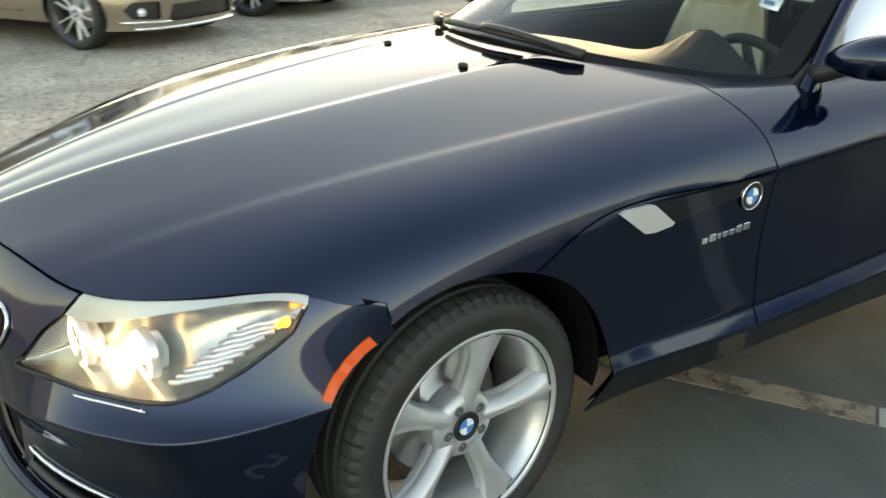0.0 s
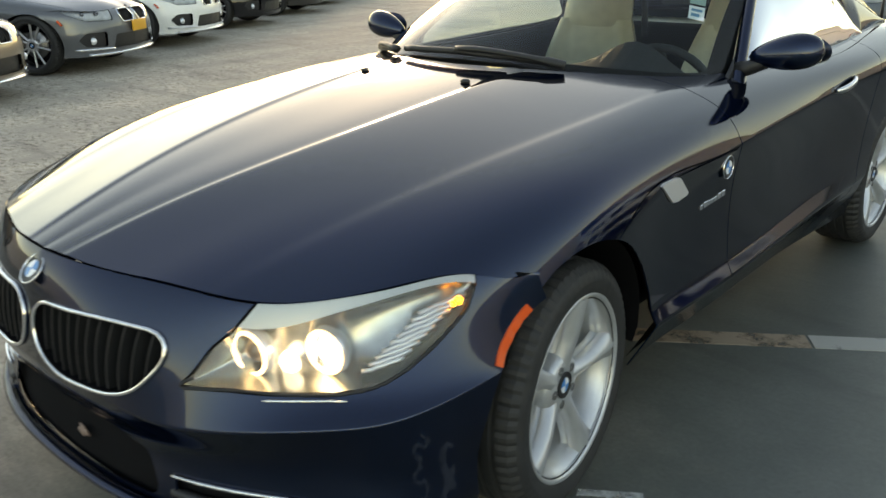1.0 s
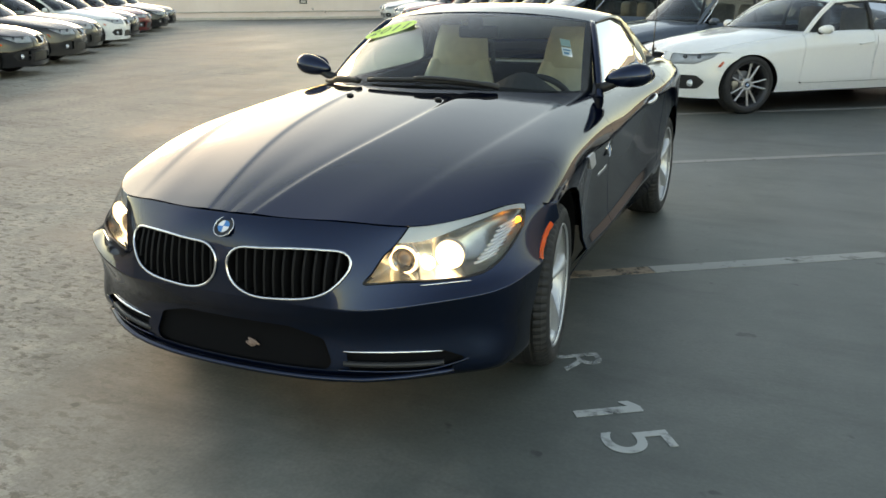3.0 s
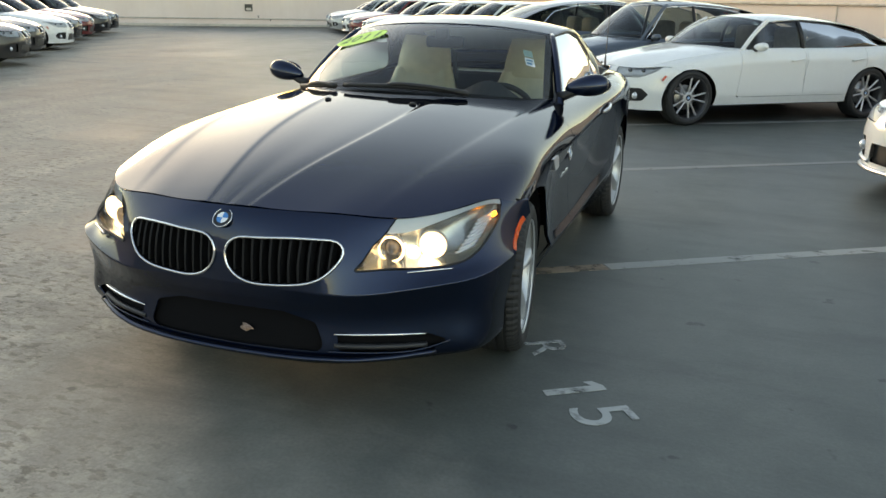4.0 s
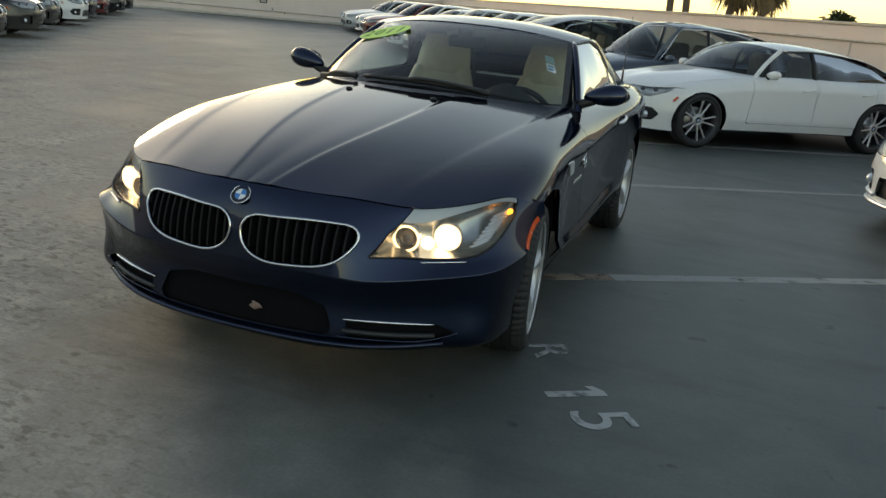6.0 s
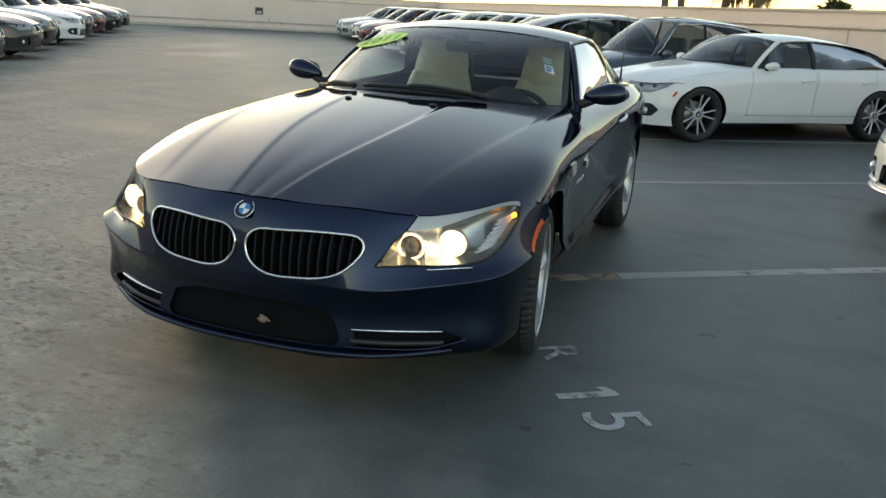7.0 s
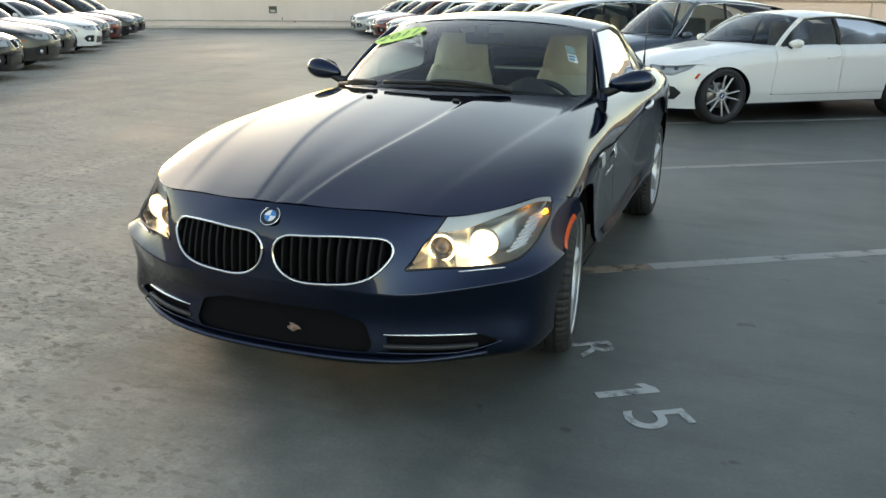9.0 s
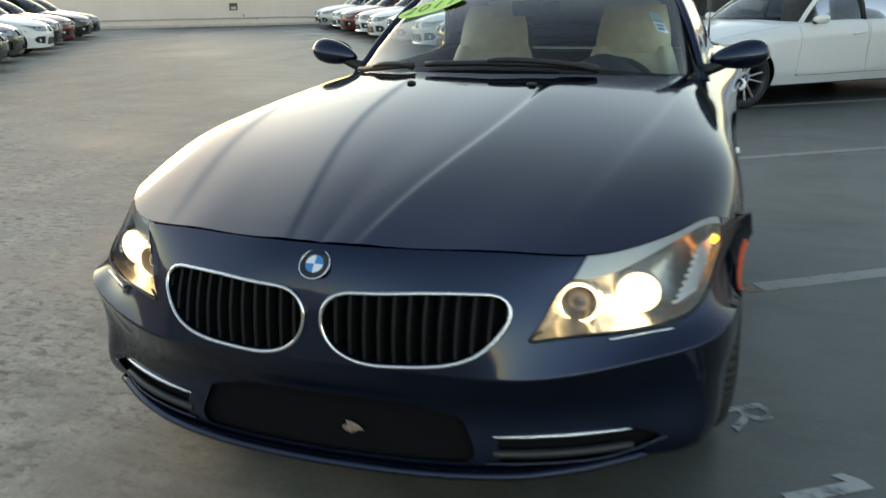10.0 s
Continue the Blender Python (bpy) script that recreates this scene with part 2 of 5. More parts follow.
def concrete():
    """Peeling pale coating on the aisle, stains all over; soft shade painted over the bays."""
    m = mat("concrete", (0.2, 0.2, 0.19), 0.7, spec=0.36)
    n, l = m.node_tree.nodes, m.node_tree.links

    def mathn(op, a, b):
        x = n.new("ShaderNodeMath")
        x.operation = op
        for s, v in zip(x.inputs, (a, b)):
            if isinstance(v, (int, float)):
                s.default_value = v
            else:
                l.new(v, s)
        return x.outputs[0]

    turn = -radians(34.5)
    tc, mp, sx = n.new("ShaderNodeTexCoord"), n.new("ShaderNodeMapping"), n.new("ShaderNodeSeparateXYZ")
    mp.inputs["Rotation"].default_value = (0, 0, turn)
    l.new(tc.outputs["Object"], mp.inputs["Vector"])
    l.new(mp.outputs["Vector"], sx.inputs["Vector"])
    big = noise_node(m, 0.45, 5, 0.6).outputs["Fac"]
    mid = noise_node(m, 2.2, 6, 0.65).outputs["Fac"]
    streak = noise_node(m, 1.1, 6, 0.62, (0.9, 0.16, 1.0), turn).outputs["Fac"]
    tyre = noise_node(m, 2.6, 4, 0.6, (0.15, 1.0, 1.0), turn + 0.5).outputs["Fac"]
    fine = noise_node(m, 70, 4, 0.65).outputs["Fac"]
    flake = noise_node(m, 17, 7, 0.70, (0.6, 0.9, 1.0), -0.15).outputs["Fac"]
    small = noise_node(m, 24, 4, 0.6, (0.55, 1.0, 1.0), -0.10).outputs["Fac"]
    # across the aisle: 0 on the coated, lit side, 1 where shade is painted
    wob = mathn('MULTIPLY', mathn('SUBTRACT', big, 0.5), 5.0)
    across = mathn('ADD', mathn('ADD', sx.outputs["X"], wob), mathn('MULTIPLY', sx.outputs["Y"], 0.06))
    zone = ramp(m, mathn('MULTIPLY', mathn('ADD', across, 2.0), 0.25), [(0.12, (0, 0, 0)), (0.62, (1, 1, 1))]).outputs["Color"]
    # low sunlight raised into the pale coat, soft car shadow darkened into seal
    pale = ramp(m, mid, [(0.3, (0.355, 0.322, 0.272)), (0.7, (0.505, 0.460, 0.392))]).outputs["Color"]
    seal = ramp(m, mid, [(0.3, (0.066, 0.076, 0.069)), (0.7, (0.106, 0.116, 0.105))]).outputs["Color"]
    c = blend(m, pale, seal, zone)
    c = blend(m, c, ramp(m, streak, [(0.3, (0.58, 0.59, 0.60)), (0.48, (0.95, 0.95, 0.95)), (0.72, (1.24, 1.22, 1.19))]).outputs["Color"], 0.95, 'MULTIPLY')
    c = blend(m, c, ramp(m, tyre, [(0.30, (0.62, 0.62, 0.63)), (0.44, (1, 1, 1))]).outputs["Color"], 0.6, 'MULTIPLY')
    stain = noise_node(m, 1.7, 6, 0.66, (0.30, 1.25, 1.0), turn + 1.05).outputs["Fac"]
    c = blend(m, c, ramp(m, stain, [(0.34, (0.60, 0.60, 0.61)), (0.45, (0.96, 0.96, 0.96)), (0.62, (1.06, 1.05, 1.04))]).outputs["Color"], 0.75, 'MULTIPLY')
    # flakes: thin dark rims round lifted islands, denser on the coated side
    patch = ramp(m, mid, [(0.36, (0, 0, 0)), (0.50, (1, 1, 1))]).outputs["Color"]
    keep = blend(m, patch, ramp(m, zone, [(0.0, (1, 1, 1)), (0.75, (0.08, 0.08, 0.08))]).outputs["Color"], 1.0, 'MULTIPLY')
    rim = ramp(m, flake, [(0.44, (0, 0, 0)), (0.475, (1, 1, 1)), (0.50, (1, 1, 1)), (0.53, (0, 0, 0))]).outputs["Color"]
    isle = ramp(m, flake, [(0.50, (0, 0, 0)), (0.54, (1, 1, 1))]).outputs["Color"]
    c = blend(m, c, blend(m, c, (1.09, 1.08, 1.06), 1.0, 'MULTIPLY'), blend(m, isle, keep, 1.0, 'MULTIPLY'))
    c = blend(m, c, blend(m, c, (0.80, 0.80, 0.79), 1.0, 'MULTIPLY'), blend(m, rim, keep, 1.0, 'MULTIPLY'))
    pits = ramp(m, small, [(0.415, (1, 1, 1)), (0.455, (0, 0, 0))]).outputs["Color"]
    c = blend(m, c, blend(m, c, (0.58, 0.57, 0.55), 1.0, 'MULTIPLY'), blend(m, pits, keep, 1.0, 'MULTIPLY'))
    spots = ramp(m, noise_node(m, 5.5, 3, 0.5).outputs["Fac"], [(0.70, (0, 0, 0)), (0.73, (1, 1, 1))]).outputs["Color"]
    c = blend(m, c, blend(m, c, (0.5, 0.5, 0.5), 1.0, 'MULTIPLY'), spots)
    c = blend(m, c, ramp(m, fine, [(0.3, (0.82, 0.82, 0.82)), (0.7, (1.14, 1.14, 1.14))]).outputs["Color"], 0.8, 'MULTIPLY')
    l.new(c, n["Principled BSDF"].inputs["Base Color"])
    matt = ramp(m, streak, [(0.3, (0.72,) * 3), (0.7, (0.92,) * 3)]).outputs["Color"]
    shade_rough = ramp(m, streak, [(0.3, (0.44,) * 3), (0.7, (0.58,) * 3)]).outputs["Color"]
    l.new(blend(m, matt, shade_rough, zone), n["Principled BSDF"].inputs["Roughness"])
    l.new(ramp(m, zone, [(0.0, (0.14,) * 3), (1.0, (0.46,) * 3)]).outputs["Color"], n["Principled BSDF"].inputs["Specular IOR Level"])
    bump(m, mathn('ADD', mathn('MULTIPLY', fine, 0.3), mathn('MULTIPLY', blend(m, isle, keep, 1.0, 'MULTIPLY'), 0.5)), 0.45, 0.004)
    return m


CONCRETE = concrete()
bm = bmesh.new()
bmesh.ops.create_grid(bm, x_segments=8, y_segments=8, size=400)
tagged(part("ground", bm, CONCRETE, smooth=False), "worn grey concrete deck of a car lot", "ground", kind="structure")


def wall_material():
    m = mat("wall_plaster", (0.62, 0.55, 0.47), 0.85)
    n, l = m.node_tree.nodes, m.node_tree.links
    a, b = noise_node(m, 0.5, 5, 0.6), noise_node(m, 3, 5, 0.6, (1, 1, 0.15))
    r = ramp(m, a.outputs["Fac"], [(0.3, (0.76, 0.62, 0.55)), (0.7, (0.84, 0.71, 0.645))])
    s = ramp(m, b.outputs["Fac"], [(0.35, (0.90, 0.88, 0.86)), (0.6, (1, 1, 1))])
    l.new(blend(m, r.outputs["Color"], s.outputs["Color"], 0.3, 'MULTIPLY'), n["Principled BSDF"].inputs["Base Color"])
    bump(m, noise_node(m, 40, 3).outputs["Fac"], 0.3, 0.01)
    return m


PLASTER = wall_material()
WALL_H, WALL_R, WALL_F, WALL_L = 1.69, 9.3, 38.5, -10.6


def wall_piece(name, lo, hi, label, ledge=None):
    w = tagged(part(name, box(lo, hi, 0.01), PLASTER, smooth=False), label, "wall", kind="structure")
    w.matrix_world = LOT
    return w


wall_piece("wall_far", (WALL_L, WALL_F, -0.1), (WALL_R + 0.25, WALL_F + 0.25, WALL_H), "tall beige plastered wall at the end of the lot")
wall_piece("wall_right", (WALL_R, -40, -0.1), (WALL_R + 0.25, WALL_F, WALL_H), "low beige plastered parapet wall behind the cars")
wall_piece("wall_left", (WALL_L - 0.25, -40, -0.1), (WALL_L, WALL_F + 0.25, WALL_H), "beige plastered parapet wall closing the lot")
wall_piece("wall_back", (WALL_L - 0.25, -40.25, -0.1), (WALL_R + 0.25, -40, WALL_H), "beige plastered parapet wall closing the lot")

# ---- the dark blue roadster: surfaces from its design lines ----
# each line runs along the car: (y, x, z), y back from the front axle
L_CENTRE = [(-.86, 0, .697), (-.6, 0, .775), (-.3, 0, .841), (0, 0, .889), (.385, 0, .937), (.7, 0, .967), (1.6, 0, .99), (2.7, 0, 1.0), (3.1, 0, .98), (3.42, 0, .94)]
L_CREASE = [(-.86, .070, .6955), (-.6, .118, .7725), (-.3, .178, .838), (0, .222, .8855), (.385, .250, .933), (.7, .27, .962), (1.6, .3, .98), (2.7, .3, .99), (3.1, .3, .97), (3.42, .25, .93)]
L_MID = [(-.86, .26, .675), (-.6, .305, .750), (-.3, .368, .819), (0, .415, .868), (.385, .455, .913), (.7, .475, .940), (1.6, .5, .96), (2.7, .52, .975), (3.1, .5, .955), (3.42, .4, .92)]
L_RIDGE = [(-.86, .43, .644), (-.6, .487, .722), (-.3, .556, .796), (0, .610, .846), (.385, .652, .886), (.7, .665, .909), (1.6, .66, .930), (2.7, .66, .955), (3.1, .62, .935), (3.42, .5, .90)]
L_SHOULDER = [(-.86, .63, .59), (-.6, .688, .672), (-.3, .745, .758), (0, .765, .820), (.2, .764, .843), (.385, .760, .858), (.7, .753, .878), (1.1, .745, .898), (1.6, .755, .908), (2.2, .775, .925), (2.7, .78, .94), (3.1, .72, .92), (3.42, .56, .88)]
L_UPPER = [(-.86, .73, .57), (-.6, .785, .626), (-.3, .840, .688), (0, .864, .748), (.2, .854, .776), (.385, .842, .797), (.7, .832, .820), (1.1, .828, .838), (1.6, .842, .855), (2.2, .87, .875), (2.7, .86, .885), (3.1, .79, .87), (3.42, .62, .84)]
L_SIDE = [(-.86, .76, .52), (-.6, .81, .575), (-.3, .871, .618), (0, .890, .650), (.2, .878, .690), (.385, .864, .735), (.7, .861, .752), (1.1, .863, .772), (1.6, .868, .80), (2.2, .892, .826), (2.7, .882, .835), (3.1, .81, .82), (3.42, .64, .79)]
L_HOLLOW = [(-.86, .78, .46), (-.6, .83, .49), (-.3, .885, .525), (0, .896, .56), (.385, .850, .59), (.7, .842, .59), (1.1, .842, .60), (1.6, .848, .62), (2.2, .886, .64), (2.7, .882, .65), (3.1, .81, .65), (3.42, .65, .65)]
L_LEDGE_IN = [(-.86, .78, .40), (-.6, .82, .40), (-.3, .886, .41), (0, .896, .42), (.385, .858, .395), (.7, .852, .385), (1.1, .852, .395), (1.6, .858, .43), (2.2, .886, .47), (2.7, .88, .47), (3.1, .81, .47), (3.42, .66, .47)]
L_LEDGE = [(-.86, .78, .34), (-.6, .82, .34), (-.3, .884, .34), (0, .894, .35), (.385, .876, .350), (.7, .874, .342), (1.1, .874, .350), (1.6, .878, .375), (2.2, .888, .40), (2.7, .875, .40), (3.1, .80, .40), (3.42, .66, .40)]
L_SILL = [(-.86, .74, .20), (-.6, .78, .20), (-.3, .85, .20), (0, .86, .20), (.385, .80, .215), (.7, .795, .215), (1.1, .795, .215), (1.6, .795, .215), (2.2, .83, .215), (2.7, .83, .23), (3.1, .76, .27), (3.42, .62, .30)]
HOOD_CUT = [(0, -.803), (.15, -.788), (.3, -.749), (.44, -.704), (.553, -.655), (.66, -.569), (.74, -.460), (.806, -.342), (.852, -.275), (.92, -.16)]
ARCH_R, AXLE_Z, REAR_AXLE = 0.372, 0.318, 2.496


def loft(groups, ys, steps, ridges=()):
    """A half body: lines laid along y, smooth across within a group, creased between groups."""
    cols = []
    for g, (lines, n) in enumerate(zip(groups, steps)):
        P = np.stack([ncs([p[0] for p in ln], [p[1:] for p in ln], ys) for ln in lines])
        d = np.linalg.norm(np.diff(P, axis=0), axis=2).mean(1)
        w = np.concatenate([[0], np.cumsum(d)])
        q = np.linspace(0, w[-1], n + 1)[(1 if g else 0):]
        if g == 0 and ridges:  # columns crowd at the pinched ridges
            q = np.unique(np.concatenate([q] + [w[k] + np.array([-.05, -.036, -.024, -.015, -.007, 0, .007, .015, .024, .036, .05]) for k, _, _ in ridges]))
        if g == 0:  # the other half goes on past the middle, so that the crown is level there
            P, w = np.concatenate([P[2:0:-1] * np.array([-1, 1]), P]), np.concatenate([-w[2:0:-1], w])
        col = ncs(w, P, q)
        for k, high, run in (ridges if g == 0 else ()):
            d = q - w[k + 2]
            fade = np.interp(ys, *run)
            rise = high / (1 + np.exp(-d / .0065)) * np.exp(-np.clip(d, 0, 1) / .16)  # a step up, outwards
            col[..., 1] += fade[None] * rise[:, None]
        cols.append(col)
    C = np.concatenate(cols)
    return np.stack([C[..., 0], np.broadcast_to(ys, C.shape[:2]), C[..., 1]], -1)


ys = np.concatenate([np.linspace(-.86, 1.2, 150), np.linspace(1.22, 3.42, 90)])
TOP = loft([[L_CENTRE, L_CREASE, L_MID, L_RIDGE, L_SHOULDER, L_UPPER, L_SIDE], [L_SIDE, L_HOLLOW, L_LEDGE_IN], [L_LEDGE_IN, L_LEDGE], [L_LEDGE, L_SILL]], ys, [104, 20, 6, 10], [(1, .0042, ([-.84, -.70, .30, .62], [.5, 1, 1, .3])), (3, .0026, ([-.75, -.5, .4, .8], [.2, 1, 1, .2]))])



def top_at(x, y):
    """Height of the upper body at (x, y)."""
    i = int(np.clip(np.searchsorted(ys, y) - 1, 0, len(ys) - 2))
    k = (y - ys[i]) / (ys[i + 1] - ys[i])
    c = TOP[:120, i] * (1 - k) + TOP[:120, i + 1] * k
    return float(np.interp(abs(x), c[:, 0], c[:, 2]))


# front apron: rows from the hood's edge down to the lip, each a run of (x, y, z) from the middle to the wheel arch
CUT_X = [0, .15, .3, .45, .58, .70, .80, .872]
cut_y = curve1(HOOD_CUT, CUT_X)
ROW_BACK = [(x, y + .03, top_at(x, y + .03)) for x, y in zip(CUT_X, cut_y)]
ROW_EDGE = [(x, y, top_at(x, y)) for x, y in zip(CUT_X, cut_y)]
ROW_BROW = [(0, -.838, .655), (.15, -.829, .650), (.3, -.800, .635), (.44, -.752, .620), (.565, -.680, .620), (.685, -.583, .628), (.795, -.452, .628), (.879, -.262, .604)]
ROW_GRILLE = [(0, -.861, .55), (.15, -.855, .55), (.3, -.836, .545), (.455, -.780, .535), (.595, -.706, .533), (.712, -.613, .533), (.820, -.505, .535), (.887, -.285, .537)]
ROW_SHOULDER = [(0, -.866, .46), (.15, -.860, .46), (.3, -.845, .452), (.455, -.812, .446), (.612, -.745, .464), (.742, -.658, .480), (.846, -.538, .496), (.891, -.300, .512)]
ROW_BUMPER = [(0, -.842, .40), (.15, -.837, .40), (.3, -.820, .395), (.455, -.781, .39), (.605, -.712, .395), (.731, -.630, .40), (.842, -.528, .405), (.888, -.300, .41)]
ROW_INTAKE = [(0, -.816, .32), (.15, -.812, .32), (.3, -.799, .32), (.452, -.766, .32), (.594, -.703, .32), (.718, -.630, .32), (.832, -.532, .32), (.874, -.300, .32)]
ROW_LIP = [(0, -.834, .215), (.15, -.829, .215), (.3, -.811, .215), (.45, -.771, .215), (.592, -.706, .215), (.710, -.628, .215), (.822, -.538, .215), (.862, -.300, .215)]
ROW_UNDER = [(0, -.80, .165), (.15, -.795, .165), (.3, -.775, .165), (.43, -.725, .165), (.56, -.645, .165), (.67, -.550, .17), (.765, -.410, .18), (.82, -.27, .18)]
ROWS_F = np.array([ROW_BACK, ROW_EDGE, ROW_BROW, ROW_GRILLE, ROW_SHOULDER, ROW_BUMPER, ROW_INTAKE, ROW_LIP, ROW_UNDER])
uu, vv = np.linspace(0, 7.4, 107), np.linspace(0, 8, 121)
FRONT = ncs(range(8), np.concatenate([ncs(range(5), ROWS_F[:5], vv[vv <= 4]), ncs(range(4, 9), ROWS_F[4:], vv[vv > 4])]).transpose(1, 0, 2), uu)  # [u, v, xyz]


def front_y(x, z):
    """The apron's y at (x, z), from its nearest lattice points."""
    Q = FRONT[:, 14:].reshape(-1, 3)
    d = (Q[:, 0] - abs(x)) ** 2 + (Q[:, 2] - z) ** 2
    k = np.argpartition(d, 6)[:6]
    w = 1 / (d[k] + 1e-7)
    return float((Q[k, 1] * w).sum() / w.sum())


def front_az(a, z):
    """The apron's point at wrap position a = (x + y) / sqrt 2 and height z."""
    Q = FRONT[:, 12:].reshape(-1, 3)
    d = ((Q[:, 0] + Q[:, 1]) / 2 ** .5 - a) ** 2 + (Q[:, 2] - z) ** 2
    k = np.argpartition(d, 6)[:6]
    w = 1 / (d[k] + 1e-7)
    return (Q[k] * w[:, None]).sum(0) / w.sum()


def front_lattice():
    V, F = grid(FRONT)
    return V, [tuple(reversed(f)) for f in F]


GAP = 0.0022
GLASS_EDGE = [(0, .575), (.2, .588), (.4, .665), (.55, .79), (.64, .95), (.68, 1.12)]
GILL = [(-.4, .55), (.0, .62), (.13, .668), (.2, .702), (.27, .732), (.37, .752), (.6, .752), (.9, .752)]


def f_cut(V):
    return V[:, 1] - curve1(HOOD_CUT, np.abs(V[:, 0]))


def f_arch(V, r=ARCH_R):
    d = np.minimum(np.hypot(V[:, 1], V[:, 2] - AXLE_Z), np.hypot(V[:, 1] - REAR_AXLE, V[:, 2] - AXLE_Z))
    return np.where(np.abs(V[:, 0]) > .45, r - d, -1.0)


def f_cabin(V):
    """Below zero inside the opening for windscreen and cabin."""
    x = np.abs(V[:, 0])
    front = curve1(GLASS_EDGE, np.minimum(x, .68)) - V[:, 1]
    side = x - np.interp(V[:, 1], [.6, 1.0, 1.2, 2.2, 2.6, 2.75], [.67, .70, .72, .74, .70, .62])
    return np.maximum(np.maximum(front, side), V[:, 1] - 2.72)


def f_hood(V):
    return np.maximum(curve1(GILL, V[:, 1]) - V[:, 2], V[:, 1] - (.85 - .3 * np.clip(V[:, 2] - .75, 0, .2)))


def f_door(V):
    front = (.85 - .3 * np.clip(V[:, 2] - .75, 0, .2)) - V[:, 1]
    rear = V[:, 1] - (2.06 + .25 * (V[:, 2] - .6))
    return np.maximum(np.maximum(front, rear), .335 - V[:, 2])


def navy_roadster():
    car = empty("roadster", pose(0, 0, 0), label="dark navy blue two-seat roadster with lit headlights", category="car")
    full = grid(TOP)
    shell = clip(full, lambda V: -f_cut(V) + GAP)
    shell = clip(shell, lambda V: -f_cabin(V))
    shell = clip(shell, f_arch)
    hood = clip(shell, lambda V: f_hood(V) + GAP)
    rest = clip(shell, lambda V: -f_hood(V) + GAP)
    door = clip(rest, lambda V: f_door(V) + GAP)
    rest = clip(rest, lambda V: -f_door(V) + GAP)
    fender, quarter = clip(rest, lambda V: V[:, 1] - 1.3), clip(rest, lambda V: 1.3 - V[:, 1])
    part("hood", welded(joined(hood, mirrored(hood)), .0010), NAVY, car, thick=.004)
    for s, piece in ((0, lambda m: m), (1, mirrored)):
        part("door", welded(piece(door)), NAVY, car, thick=.004)
        part("front_fender", welded(piece(fender)), NAVY, car, thick=.004)
    part("rear_body", welded(joined(quarter, mirrored(quarter))), NAVY, car, thick=.004)
    # tail
    end = TOP[:, -1]
    ring = np.concatenate([end, end[::-1] * np.array([-1, 1, 1])])
    mid = ring.mean(0) + np.array([0, .05, 0])
    part("tail", (np.concatenate([ring, [mid]]), [(i, (i + 1) % len(ring), len(ring)) for i in range(len(ring))]), NAVY, car)
    # front apron
    fr = front_lattice()
    fr = clip(fr, lambda V: f_cut(V) + GAP)
    fr = clip(fr, f_arch)
    lamp_in = lambda V: HEADLAMP(np.stack([(V[:, 0] + V[:, 1]) / 2 ** .5, V[:, 2]], -1))
    kid = lambda V: KIDNEY(V[:, [0, 2]])
    lens = clip(fr, lambda V: lamp_in(V) + GAP)
    fr = clip(fr, lambda V: -lamp_in(V) + GAP)
    fr = clip(fr, lambda V: -np.where(V[:, 1] < -.6, kid(V), 1))
    fr = clip(fr, lambda V: -np.where(V[:, 1] < -.5, CENTRE_INTAKE(V[:, [0, 2]]), 1))
    fr = clip(fr, lambda V: -np.where(V[:, 1] < -.4, SIDE_INTAKE(V[:, [0, 2]]), 1))
    part("bumper", welded(joined(fr, mirrored(fr)), .0010), NAVY, car, thick=.004)
    # dark liner behind gaps and openings
    def inset(mesh, d):
        bm_ = welded(mesh)
        bm_.normal_update()
        for v in bm_.verts:
            v.co -= v.normal * d
        return bm_
    lin = clip(clip(full, lambda V: -f_cabin(V) + .01), lambda V: f_arch(V, ARCH_R + .02))
    lin = clip(lin, lambda V: -f_cut(V) + .015)
    part("inner_panel", inset(joined(lin, mirrored(lin)), .02), DARK, car)
    lf = clip(clip(front_lattice(), lambda V: f_cut(V) - .005), lambda V: f_arch(V, ARCH_R + .015))
    lf = clip(lf, lambda V: -lamp_in(V))
    lf = clip(lf, lambda V: -np.where(V[:, 1] < -.6, kid(V), 1))
    part("inner_panel", inset(joined(lf, mirrored(lf)), .02), DARK, car)
    return car, lens


def round_shape(pts, n=90):
    """A closed smooth curve through the points."""
    P = np.array(pts + pts[:1], float)
    w = np.concatenate([[0], np.cumsum(np.linalg.norm(np.diff(P, axis=0), axis=1))])
    W = np.concatenate([w[-4:-1] - w[-1], w, w[1:4] + w[-1]])
    Q = np.concatenate([P[-4:-1], P, P[1:4]])
    return ncs(W, Q, np.linspace(0, w[-1], n, endpoint=False))


HEADLAMP = poly_sdf([(-.222, .528), (-.127, .533), (-.02, .530), (.07, .530), (.145, .541), (.205, .563), (.262, .594), (.308, .628), (.334, .652), (.350, .69), (.35, .76), (.1, .78), (-.03, .74), (-.060, .690), (-.112, .634), (-.156, .600), (-.196, .552)], .004)
KIDNEY = poly_sdf(round_shape([(.027, .590), (.052, .614), (.11, .623), (.24, .628), (.355, .625), (.408, .611), (.421, .586), (.404, .545), (.365, .505), (.30, .480), (.20, .469), (.09, .475), (.036, .513)]))
CENTRE_INTAKE = poly_sdf([(-.5, .335), (.20, .333), (.298, .306), (.318, .255), (-.5, .248)], .028)
SIDE_INTAKE = poly_sdf([(.402, .290), (.665, .288), (.722, .264), (.69, .240), (.41, .236)], .008)
hero, lens_mesh = navy_roadster()


